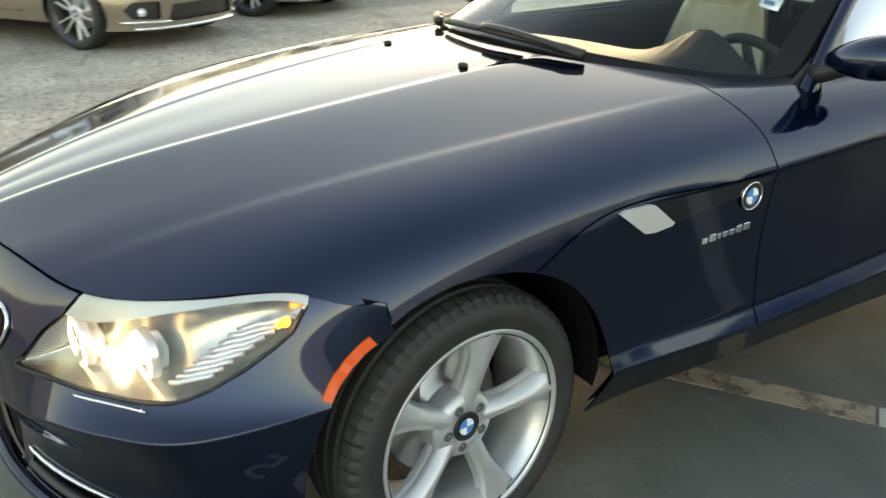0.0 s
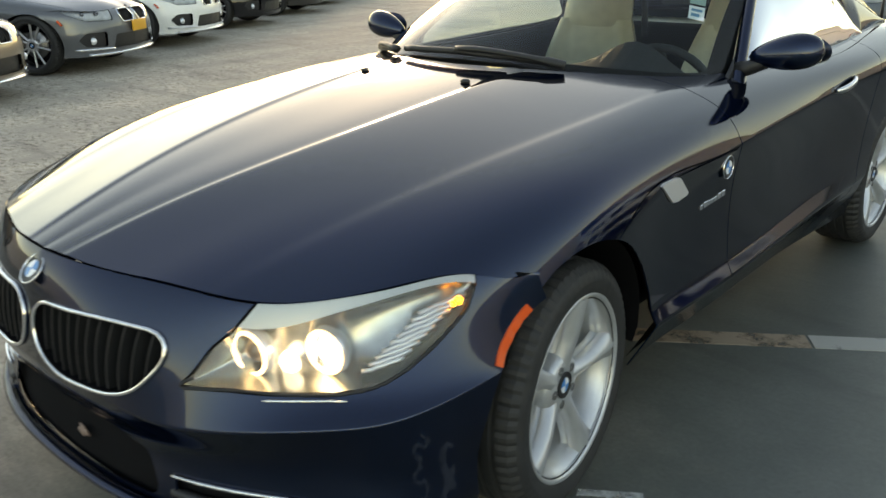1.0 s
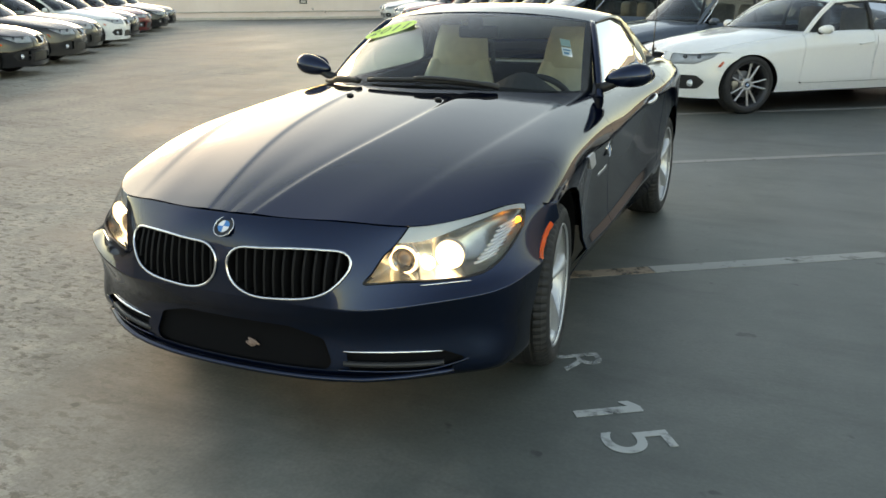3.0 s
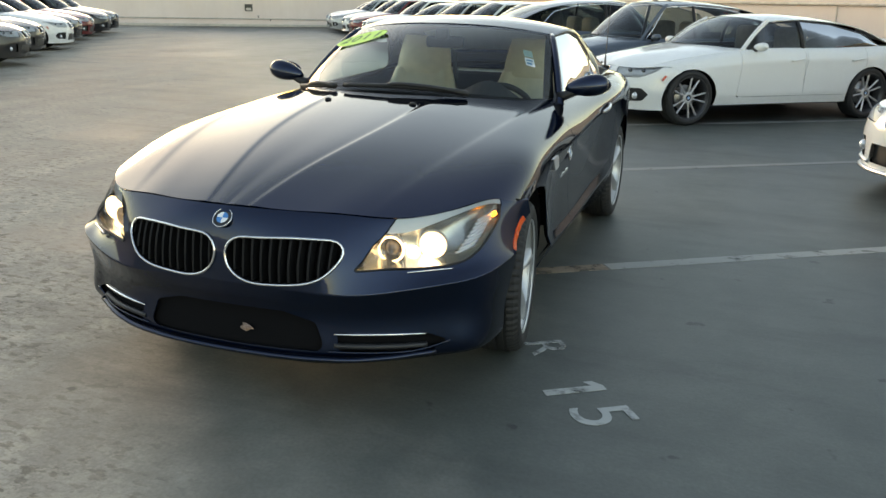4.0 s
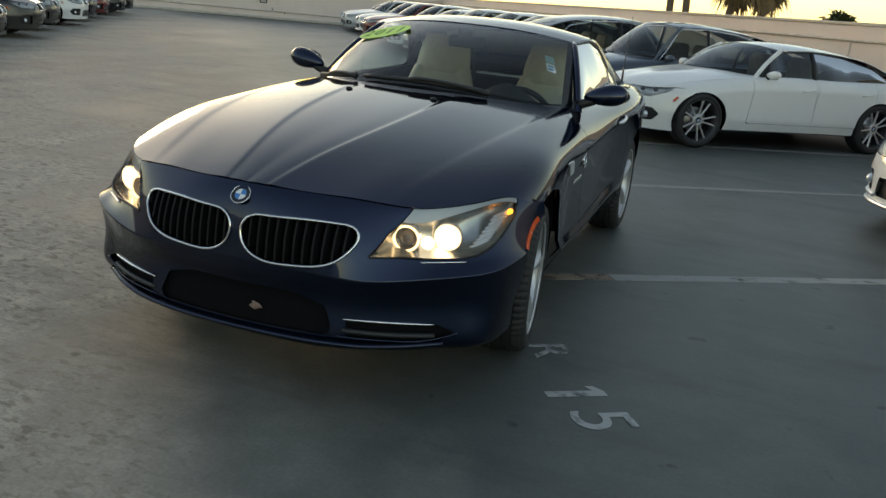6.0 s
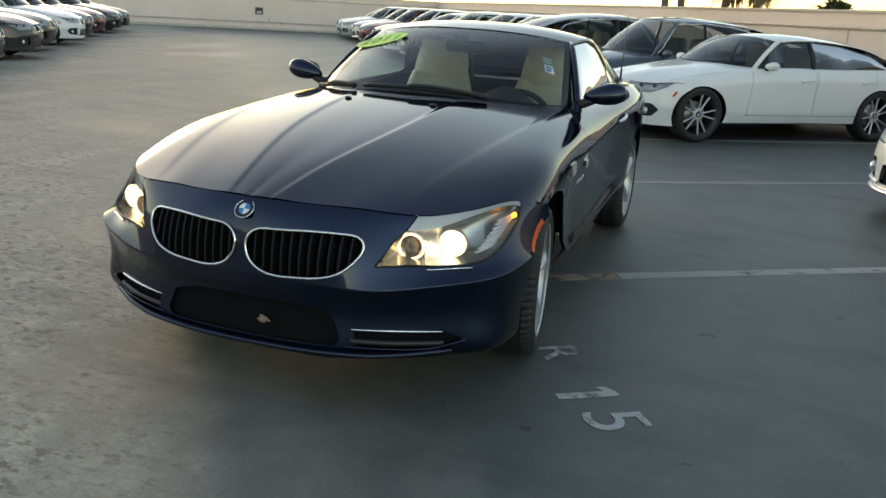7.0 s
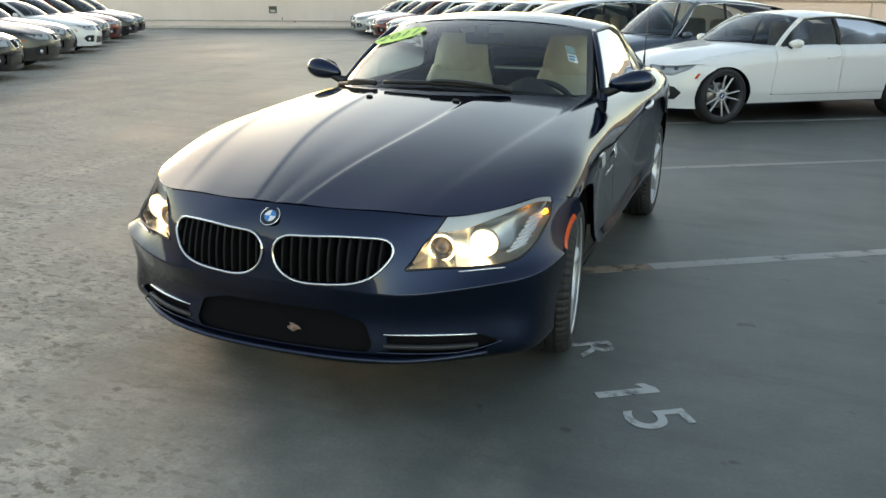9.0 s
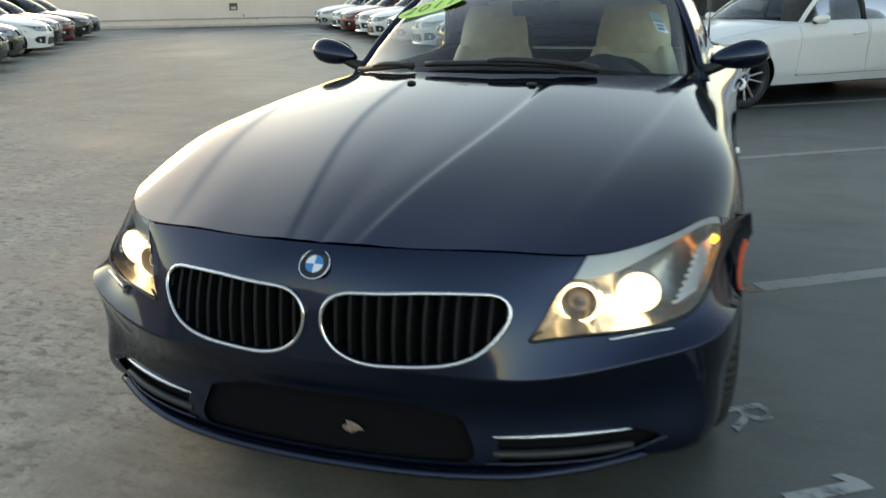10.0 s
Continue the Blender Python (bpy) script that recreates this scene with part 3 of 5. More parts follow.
# ---- roadster: lamps, grille, badges ----
def side_x(y, z):
    Q = TOP[60:].reshape(-1, 3)
    d = (Q[:, 1] - y) ** 2 + (Q[:, 2] - z) ** 2
    k = np.argpartition(d, 6)[:6]
    w = 1 / (d[k] + 1e-7)
    return float((Q[k, 0] * w).sum() / w.sum())


def both(name, mesh, material, parent, label="", **kw):
    """The part and its mirror image on the other side."""
    return part(name, mesh, material, parent, label, **kw), part(name, mirrored(mesh), material, parent, label, **kw)


def outline(f, c, n=72, far=0.5):
    """Edge points of the region f < 0 round the point c, in the plane."""
    t = np.linspace(0, 2 * np.pi, n, endpoint=False)
    d, lo, hi = np.stack([np.cos(t), np.sin(t)], -1), np.zeros(n), np.full(n, far)
    for _ in range(24):
        m = (lo + hi) / 2
        ins = f(np.array(c) + d * m[:, None]) < 0
        lo, hi = np.where(ins, m, lo), np.where(ins, hi, m)
    return np.array(c) + d * lo[:, None]


def ball(r, n=16, k=10, lo=-.5, hi=.5):
    """A sphere about the origin, or the part of it between two latitudes (in pi)."""
    la = np.linspace(lo, hi, k) * np.pi
    return lathe([(r * math.cos(a), r * math.sin(a)) for a in la], n)


def roundel(parent, m, r, rim=CHROME):
    """A round badge facing the matrix's z, with quartered field."""
    M = m @ pose(0, 0, 0, 0, -90, 0)  # lathe axis x to z
    part("badge_rim", moved(lathe([(r, 0), (r * 1.02, .003), (r * .98, .0055), (r * .93, .0045), (r * .92, .002)], 40), M), rim, parent)
    part("badge_ring", moved(lathe([(r * .94, .003), (r * .60, .0045), (r * .58, .0035)], 40), M), BLACK, parent, "black ring")
    for q in range(4):
        a = np.linspace(q * np.pi / 2, (q + 1) * np.pi / 2, 9)
        V = [(.005, 0, 0)] + [(.0042, r * .58 * math.cos(t), r * .58 * math.sin(t)) for t in a] + [(.001, r * .58 * math.cos(t), r * .58 * math.sin(t)) for t in a]
        F = [(0, i + 1, i + 2) for i in range(8)] + [(i + 1, i + 10, i + 11, i + 2) for i in range(8)]
        part("badge_field", moved((np.array(V), F), M), BLUE_Q if q % 2 else WHITE_Q, parent, smooth=False)


# headlamps
def lamp_depth(V):
    d = -HEADLAMP(np.stack([(V[:, 0] + V[:, 1]) / 2 ** .5, V[:, 2]], -1))
    d = np.minimum(d, np.maximum(-f_cut(V) - .002, 0) * .9)
    return np.maximum(d, 0)


HOUSING = varied(mat("lamp_housing", (0.42, 0.43, 0.40), 0.22, 0.85), 20, .8, 1.2, (0.42, 0.43, 0.40))
CLEAR_RIB = mat("lamp_reflector", (0.80, 0.82, 0.85), 0.15, 0.55)
BROW = mat("lamp_brow", (0.50, 0.54, 0.55), 0.4, 0.3, 0.4)
INWARD = np.array([-.30, .95, -.05])
for sgn in (1, -1):
    head = part("headlamp", lens_mesh if sgn > 0 else mirrored(lens_mesh), LENS, hero, "lit headlamp behind a clear lens")
    def lamp_part(name, mesh, material, label="", **kw):
        return part(name, mesh if sgn > 0 else mirrored(mesh), material, head, label, **kw)
    V = lens_mesh[0]
    dep = .075 * (1 - np.exp(-lamp_depth(V) / .018))
    lamp_part("housing", (V + dep[:, None] * INWARD, lens_mesh[1]), HOUSING, "pale olive grey reflecting lamp housing")
    brow = clip(lens_mesh, lambda W: -(f_cut(W) + .026 - .010 * np.clip((W[:, 0] - .52) / .22, 0, 1)))
    brow = clip(brow, lambda W: .40 - W[:, 0])
    lamp_part("brow", (brow[0] + .005 * INWARD, brow[1]), BROW, "satin grey brow strip", thick=.004)
    for cx, cy, cz, lit in ((.545, -.668, .583, False), (.662, -.578, .588, True)):
        M = look((cx, cy, cz), (cx + .12, cy - 1, cz)) @ pose(0, 0, 0, 0, 90, 0)
        lamp_part("lamp_bowl", moved(lathe([(.050, -.012), (.047, .004), (.043, .006), (.040, -.004), (.038, -.03), (.0, -.045)], 36), M), CLEAR_RIB, "chrome bowl")
        t = np.linspace(0, 2 * np.pi, 40, endpoint=False)
        ring = np.stack([np.full(40, .006), .043 * np.cos(t), .043 * np.sin(t)], -1)
        lamp_part("light_ring", moved(tube(ring, .0042, True, 8, up=(1, 0, 0)), M), RING_ON, "glowing amber ring")
        lamp_part("projector", moved(ball(.032 if lit else .028, 24, 10, 0, .5), M @ pose(-.022, 0, 0)), LAMP_ON if lit else mat("projector_glass", (.12, .1, .08), .05, 0, 1), "bright white bulb" if lit else "dark projector lens")
    # added glowing ball: the glare between the projectors
    M = look((.606, -.620, .566), (.70, -1.6, .57)) @ pose(0, 0, 0, 0, 90, 0)
    lamp_part("reflector", moved(ball(.024, 20, 8, 0, .5), M), mat("glare_glow", (1, .95, .85), .3, 0, 0, (1.0, .90, .72), 0.9), "small glowing ball standing in for lamp glare")
    for k in range(9):  # clear ribs at the outer end
        z0 = .560 + .0115 * k
        a = np.linspace(.118 + .014 * k, .200 + .0155 * k, 9)
        P = np.array([front_az(x, z0 + .02 * i / 8) for i, x in enumerate(a)]) + .018 * INWARD
        lamp_part("rib", tube(P, .0050, n=6, squash=1.0), CLEAR_RIB, "clear chrome rib")
    HEAD_EDGE = [(-.196, .546), (-.222, .526), (-.127, .531), (-.02, .528), (.07, .528), (.145, .539), (.205, .561), (.262, .592), (.308, .626), (.334, .650), (.349, .685)]
    P = np.array([front_az(a_, z_) for a_, z_ in ncs(range(11), HEAD_EDGE, np.linspace(0, 10, 60))])
    lamp_part("seal", tube(P - .001 * INWARD, .0035, n=6), BLACK, "black rubber seal under the lens")
    P = np.array([front_az(a_, .519 + .012 * max(0, a_ - .02)) for a_ in np.linspace(-.06, .10, 16)])
    lamp_part("chrome_bar", tube(P - .004 * INWARD, [.0015] + [.0032] * 14 + [.0015], n=6), CHROME, "thin chrome bar under the lamp")
    for a_, z_, r_ in ((.314, .664, .0095), (.304, .657, .005)):
        lamp_part("signal_diode", moved(ball(r_, 12, 8), Matrix.Translation(front_az(a_, z_) + .010 * INWARD)), SIGNAL_ON, "glowing amber diode")

# twin grille
SLAT = mat("slat_black", (0.007, 0.007, 0.008), 0.55, spec=0.25)
for sgn in (1, -1):
    g = empty("grille", None)
    g.parent = hero
    def gp(name, mesh, material, label="", **kw):
        return part(name, mesh if sgn > 0 else mirrored(mesh), material, g, label, **kw)
    edge = outline(KIDNEY, (.22, .54), 90)
    P = np.array([(x, front_y(x, z) - .004, z) for x, z in edge])
    # frame: wide flat chrome bar
    gp("grille_frame", tube(P, .0048, True, 8, 1.0, (0, -1, 0)), CHROME, "polished chrome frame")
    inner = P * np.array([1, 1, 1]) + np.array([0, .055, 0])
    rim = np.concatenate([P, inner])
    nP = len(P)
    F = [(i, (i + 1) % nP, nP + (i + 1) % nP, nP + i) for i in range(nP)] + [tuple(range(nP, 2 * nP))]
    gp("grille_back", (rim, F), DARK, "black opening", smooth=False)
    for i in range(12):
        x = .050 + .033 * i
        col = np.linspace(.44, .64, 120)
        col = col[KIDNEY(np.stack([np.full(120, x), col], -1)) < -.004]
        if len(col) < 8:
            continue
        zs = np.linspace(col[0], col[-1], 9)
        y = np.array([front_y(x, z) + .006 for z in zs])
        w = .0075
        V, F = [], []
        for z, yy in zip(zs, y):
            V += [(x - w * .5, yy, z), (x + w * .5, yy, z), (x + w, yy + .035, z), (x - w, yy + .035, z)]
        for k in range(8):
            for j in range(4):
                F.append((4 * k + j, 4 * k + (j + 1) % 4, 4 * k + 4 + (j + 1) % 4, 4 * k + 4 + j))
        gp("grille_slat", (np.array(V), F), SLAT, smooth=False)

nose = part("nose_badge", lathe([(.036, 0), (.0, .001)], 24), BLACK, hero, "blue and white quartered round badge")
nose.matrix_local = look((0, front_y(0, .674) - .002, .674), (0, front_y(0, .674) - 1, .674 + .95)) @ pose(0, 0, 0, 0, 180, 0) @ pose(0, 0, 0, 0, -90, 0)
roundel(nose, pose(0, 0, 0, 0, 90, 0), .037)

# lower intakes: dark pockets with chrome blades
pocket = clip(front_lattice(), lambda V: np.where(V[:, 1] < -.5, CENTRE_INTAKE(V[:, [0, 2]]), 1) - .01)
pocket = (pocket[0] + np.array([0, .09, 0]), pocket[1])
MESH = varied(mat("intake_mesh", (0.010, 0.010, 0.011), 0.8, spec=.1), 400, .3, 2.0, (0.010, 0.010, 0.011))
part("intake", welded(joined(pocket, mirrored(pocket))), MESH, hero, "black honeycomb lower air intake")
for k in range(6):
    zz = .250 + .018 * k
    xs = np.linspace(-.33, .33, 25)
    P = [(x, front_y(x, zz) + .06, zz) for x in xs]
    part("intake_bar", tube(P, .003, n=5), MESH, hero)
side = clip(front_lattice(), lambda V: np.where(V[:, 1] < -.4, SIDE_INTAKE(V[:, [0, 2]]), 1) - .008)
both("side_intake", (side[0] + np.array([-.012, .03, 0]), side[1]), BLACK, hero, "black outer air intake")
xs = np.linspace(.385, .672, 22)
P = np.array([(x, front_y(x, .293) - .004, .292 + .003 * math.sin(i / 21 * math.pi)) for i, x in enumerate(xs)])
both("chrome_blade", tube(P, [.002 + .0032 * math.sin(i / 21 * math.pi) ** .5 for i in range(22)], n=8), CHROME, hero, "thin chrome blade")
P2 = np.array([(x, front_y(x, .252) + .004, .250) for x in xs])
both("intake_blade", tube(P2, .010, n=8, squash=1.2), mat("satin_grey_blade", (.022, .022, .024), .45), hero, "satin grey blade in the outer intake")
xs = np.linspace(.37, .745, 24)
P3 = np.array([(x, front_y(x, .232) - .004, .229 + .034 * max(0, (x - .60) / .145) ** 2) for x in xs])
both("intake_edge", tube(P3, .0035, n=6), NAVY, hero, "raised painted edge below the outer intake")
# splitter lip with a bright worn edge
xs = np.linspace(-.70, .70, 60)
P = np.array([(x, front_y(x, .215) - .010 - .006 * math.cos(x / .7 * math.pi / 2), .206 + .018 * max(0, abs(x) - .45) / .25) for x in xs])
part("front_lip", tube(P, .010, n=8, squash=1.6), NAVY, hero)
# missing tow cover: a scuffed spot on the intake
tow = ball(.016, 12, 8)
V = tow[0] * np.array([1.45, .3, .9]) * (1 + .28 * np.sin(tow[0] @ np.array([[210.], [90.], [260.]])))
part("tow_plug", (V + np.array([.062, front_y(.06, .282) + .004, .282]), tow[1]), varied(mat("scuffed_plug", (.30, .20, .16), .6), 150, .3, 1.4, (.30, .20, .16)), hero, "scuffed pinkish plug in the intake")

# side marker lamps beside the arch
t = np.linspace(radians(147.5), radians(127), 10)
V, F = [], []
for a in t:
    for rr, lift in ((.003, .0), (.003, .004), (.021, .004), (.021, .0)):
        y, z = (ARCH_R + rr) * math.cos(a), AXLE_Z + (ARCH_R + rr) * math.sin(a)
        Q = FRONT[40:, 12:].reshape(-1, 3)
        j = np.argsort((Q[:, 1] - y) ** 2 + (Q[:, 2] - z) ** 2)[:5]
        w_ = 1 / ((Q[j, 1] - y) ** 2 + (Q[j, 2] - z) ** 2 + 1e-7)
        V.append(((Q[j, 0] * w_).sum() / w_.sum() + lift, y, z))
for k in range(9):
    for j in range(4):
        F.append((4 * k + j, 4 * k + (j + 1) % 4, 4 * k + 4 + (j + 1) % 4, 4 * k + 4 + j))
F += [(3, 2, 1, 0), (36, 37, 38, 39)]
both("side_marker", (np.array(V), F), AMBER, hero, "orange-red side marker strip", smooth=False)


# gill trim, badge and lettering bars on the flank
def on_side(pts, lift):
    return [(side_x(y, z) + lift, y, z) for y, z in pts]


quad = [(.352, .742), (.372, .746), (.440, .746), (.455, .741), (.528, .684), (.522, .677), (.47, .672), (.44, .676)]
n = len(quad)
V = on_side(quad, .008) + on_side(quad, -.006)
both("gill_trim", (np.array(V), [tuple(range(n))] + [(i, n + i, n + (i + 1) % n, (i + 1) % n) for i in range(n)]), mat("gill_silver", (.78, .76, .76), .35, .55, .3), hero, "satin silver gill trim", smooth=False)
# flat black sheet: the hollow behind the gill drawn as dark colour only
slot = [(.46, .744), (.83, .745), (.83, .728), (.72, .705), (.54, .676), (.53, .684)]
V = on_side(slot, .002)
both("gill_recess", (np.array(V), [tuple(range(len(slot)))]), BLACK_PAINT, hero, "flat glossy black patch standing in for the shaded recess behind the gill", smooth=False)
for sgn in (1, -1):
    x = side_x(.772, .702)
    bd = part("side_badge", lathe([(.034, 0), (.0, .001)], 24), BLACK, hero, "blue and white quartered round badge")
    bd.matrix_local = pose(sgn * (x + .003), .772, .702, 0, 0 if sgn > 0 else 180, 0)
    roundel(bd, pose(0, 0, 0, 0, 90, 0), .035)
    yy = .640
    for w_, h_ in ((.018, .014), (.022, .018), (.012, .014), (.016, .014), (.018, .014), (.020, .018), (.022, .018)):
        zc = .607 + .010 * (yy - .61) / .17 + h_ / 2 - .008
        xx = side_x(yy, zc)
        part("lettering_bar", box((sgn * xx - .0025, yy, zc - h_ / 2), (sgn * xx + .0025, yy + w_, zc + h_ / 2), .001, 1), CHROME, hero, "plain chrome bar of lettering", smooth=False)
        yy += w_ + .005

# door handles
for sgn in (1, -1):
    P = np.array([(side_x(1.64 + .02 * i, .803 + .003 * i) + .004 + .022 * math.sin(i / 9 * math.pi) ** .6, 1.64 + .02 * i, .803 + .003 * i) for i in range(10)])
    m_ = tube(P, [.008, .011, .012, .012, .012, .012, .012, .012, .011, .008], n=10, squash=.7)
    part("door_handle", m_ if sgn > 0 else mirrored(m_), SATIN, hero, "satin silver door handle")


# ---- wheels ----
WHEEL_DARK = mat("dark_alloy", (.075, .075, .08), .35, .6)
BOLT_STEEL = mat("bolt_steel", (.16, .16, .16), .4, .6)


def wheel_parts(parent, spoke="star", r=.318, rim_r=.236, width=.225, metal=ALLOY):
    """Wheel about the x axis, outer face to +x."""
    h = width / 2
    prof = [(rim_r - .012, -h + .015), (rim_r + .01, -h + .002), (r - .045, -h - .003), (r - .02, -h + .006), (r - .006, -h + .022), (r - .001, -h + .04)]
    for g in (-.055, -.02, .02, .055):
        prof += [(r, g - .008), (r - .007, g - .005), (r - .007, g + .005), (r, g + .008)]
    prof += [(r - .001, h - .04), (r - .006, h - .022), (r - .02, h - .006), (r - .045, h + .003), (r - .05, h + .001), (rim_r + .012, h), (rim_r + .004, h - .006), (rim_r - .012, h - .012)]
    N = 192
    def tread(i, j):
        sh = ((i >= 3) & (i <= 5)) | ((i >= 22) & (i <= 24))
        return np.where(sh & (j % 3 == 0), -.0055, 0.0) + np.where(((i == 6) | (i == 21)) & (j % 3 == 0), -.0045, 0.0)
    ty = part("tyre", lathe(prof, N, tread), RUBBER, parent, "black road tyre")
    for p in ty.data.polygons:  # tread blocks keep hard edges
        if math.hypot(p.center.y, p.center.z) > r - .024:
            p.use_smooth = False
    part("rim", lathe([(rim_r - .004, -h + .01), (rim_r - .02, -h + .03), (rim_r - .03, -.03), (rim_r - .026, h - .045), (rim_r - .010, h - .020), (rim_r + .001, h - .012), (rim_r + .004, h - .006), (rim_r + .001, h - .003), (rim_r - .006, h - .006), (rim_r - .010, h - .016)], 72), metal if spoke == "star" else WHEEL_DARK, parent, "silver alloy rim" if spoke == "star" else "dark alloy rim")
    part("brake_disc", lathe([(.145, -.035), (.150, -.03), (.150, -.012), (.145, -.008), (.085, -.008), (.08, .012), (.0, .014)], 48), DISC, parent, "steel brake disc")
    part("caliper", box((-.055, -.165, .04), (.012, -.07, .13), .015), mat("caliper_iron", (.10, .10, .10), .55, .4), parent)
    part("hub", lathe([(.080, .0), (.080, .055), (.072, .070), (.042, .075), (.037, .072), (.0, .072)], 40), metal, parent)
    if spoke == "star":
        for k in range(5):
            R = np.linspace(.050, rim_r - .008, 12)
            hw = np.interp(R, [.05, .085, .12, .17, .20, rim_r], [.027, .021, .020, .026, .035, .052])
            top = np.interp(R, [.05, .08, .13, .19, rim_r], [.071, .078, .088, .096, .098])
            cols = np.array([-1, -.82, -.30, 0, .30, .82, 1])
            lift = np.array([-.030, -.004, .001, .007, .001, -.004, -.030])
            P = np.stack([top[:, None] + lift[None], R[:, None] + 0 * cols[None], hw[:, None] * cols[None]], -1)
            Q = P.copy()
            Q[..., 0] -= .022
            body = joined(grid(P[:, ::-1]), grid(Q))
            part("spoke", moved(body, pose(0, 0, 0, 360 / 5 * k + 6, 0, 0)), metal, parent)
        for k in range(5):
            part("wheel_bolt", moved(lathe([(.0115, .066), (.0115, .0756), (.009, .0752), (0, .0735)], 14), pose(0, 0, 0, 360 / 5 * k + 42, 0, 0) @ pose(0, .050, 0)), BOLT_STEEL, parent)
    else:
        # added black disc, puts the shade between the spokes into colour
        part("wheel_back", lathe([(rim_r - .03, -.045), (.0, -.04)], 36), DARK, parent)
        for k in range(10):
            R = np.linspace(.045, rim_r - .008, 7)
            hw = np.interp(R, [.04, .1, rim_r], [.015, .010, .012])
            cols, lift = np.array([-1, -.6, .6, 1]), np.array([-.02, 0, 0, -.02])
            top = np.interp(R, [.045, .12, rim_r], [.070, .08, .090])
            P = np.stack([top[:, None] + lift[None], R[:, None] + 0 * cols[None], hw[:, None] * cols[None]], -1)
            part("spoke", moved(grid(P[:, ::-1]), pose(0, 0, 0, 72 * (k // 2) + (13 if k % 2 else -13), 0, 0)), metal, parent)
    roundel(parent, pose(.0715, 0, 0, 0, 90, 0), .034, BLACK)


STEER = 7.0
for sx in (1, -1):
    for y in (0, REAR_AXLE):
        w_ = empty("wheel", None)
        w_.parent = hero
        xx = (.766 if y == 0 else .770)
        w_.matrix_local = pose(sx * xx, y, AXLE_Z, 0, 0, (0 if sx > 0 else 180) + (STEER if y == 0 else 0)) @ pose(0, 0, 0, 24 if y else 0, 0, 0)
        wheel_parts(w_)
        # liner of the arch
        t = np.linspace(-.1, np.pi + .1, 24)
        Rl = ARCH_R + .004
        zl = AXLE_Z + Rl * np.sin(t)
        xo = np.interp(zl, [.18, .32, .45, .56, .7], [.775, .815, .825, .832, .842])
        xs = np.stack([np.full(24, .50), np.full(24, .68), xo - .06, xo], 1)
        P = np.stack([xs, y + Rl * np.cos(t)[:, None] + 0 * xs, AXLE_Z + Rl * np.sin(t)[:, None] + 0 * xs], -1)
        cap_ = (np.concatenate([P[:, 0], [[.50, y, AXLE_Z]]]), [(i, i + 1, 24) for i in range(23)])
        ln = joined(grid(P), cap_)
        part("arch_liner", ln if sx > 0 else mirrored(ln), DARK, hero)
part("underbody", box((-.60, -.55, .18), (.60, 3.1, .23), .02), DARK, hero)


# ---- glasshouse ----
def screen_pt(s, t):
    """The windscreen at s (-1 right to 1 left), t (0 base to 1 top)."""
    s, t = np.asarray(s, float), np.asarray(t, float)
    a = np.abs(s)
    bx, by = .700 * s, curve1(GLASS_EDGE, .675 * a).reshape(a.shape)
    bz = np.interp(a, [0, .3, .6, .85, 1], [.962, .956, .935, .912, .898])
    tx, ty, tz = .572 * s, 1.375 + .165 * a ** 2, 1.268 - .042 * a ** 2.2
    bow = 4 * t * (1 - t)
    return np.stack([bx + (tx - bx) * t, by + (ty - by) * t - .012 * bow, bz + (tz - bz) * t + .030 * bow], -1)


S, T_ = np.meshgrid(np.linspace(-1, 1, 41), np.linspace(-.015, 1, 25), indexing='ij')
glass_mesh = grid(screen_pt(S, T_))
ws = part("windscreen", glass_mesh, GLASS, hero, "clear raked windscreen")
ws.visible_shadow = False
S2, T2 = np.meshgrid(np.linspace(-1, 1, 41), np.linspace(-.03, .075, 4), indexing='ij')
P = screen_pt(S2, T2) + np.array([0, .006, -.008])
part("screen_band", grid(P), DARK, ws, "black edge band of the glass")
for a, b in ((.955, 1.0), (-1.0, -.955)):
    S2, T2 = np.meshgrid(np.linspace(a, b, 4), np.linspace(0, 1, 20), indexing='ij')
    part("screen_band", grid(screen_pt(S2, T2) + np.array([0, .006, -.006])), DARK, ws)
S2, T2 = np.meshgrid(np.linspace(-1, 1, 31), np.linspace(.965, 1.0, 3), indexing='ij')
part("screen_band", grid(screen_pt(S2, T2) + np.array([0, .006, -.006])), DARK, ws)

RAIL = [(1.54, .578, 1.222), (1.8, .604, 1.246), (2.1, .616, 1.215), (2.4, .652, 1.105), (2.74, .706, .955)]
ROOF_C = [(1.375, 1.272), (1.6, 1.302), (1.85, 1.308), (2.15, 1.282), (2.4, 1.190), (2.74, .998)]
nS, nT = 49, 40
P = np.zeros((nS, nT, 3))
for i, s in enumerate(np.linspace(-1, 1, nS)):
    yf = 1.375 + .165 * s * s
    yy = yf + (2.74 - yf) * np.linspace(0, 1, nT)
    yr = 1.54 + (2.74 - 1.54) * np.linspace(0, 1, nT)
    rail = ncs([p[0] for p in RAIL], [p[1:] for p in RAIL], yr)
    zc = curve1(ROOF_C, 1.375 + (2.74 - 1.375) * np.linspace(0, 1, nT))
    k = abs(s) ** 2.4
    P[i] = np.stack([s * rail[:, 0], yy, zc * (1 - k) + rail[:, 1] * k], -1)
roof = grid(P)
roof = (roof[0], roof[1])
rw = lambda V: np.maximum(np.abs(V[:, 0]) - .47, np.maximum(2.30 - V[:, 1], V[:, 1] - 2.64))
part("roof", welded(clip(roof, lambda V: -rw(V))), NAVY, hero, "folding metal hardtop", thick=.012)
rg = part("rear_window", clip(roof, rw), GLASS, hero, "rear window glass")
rg.visible_shadow = False
base = np.array([.728, 1.10, .893])
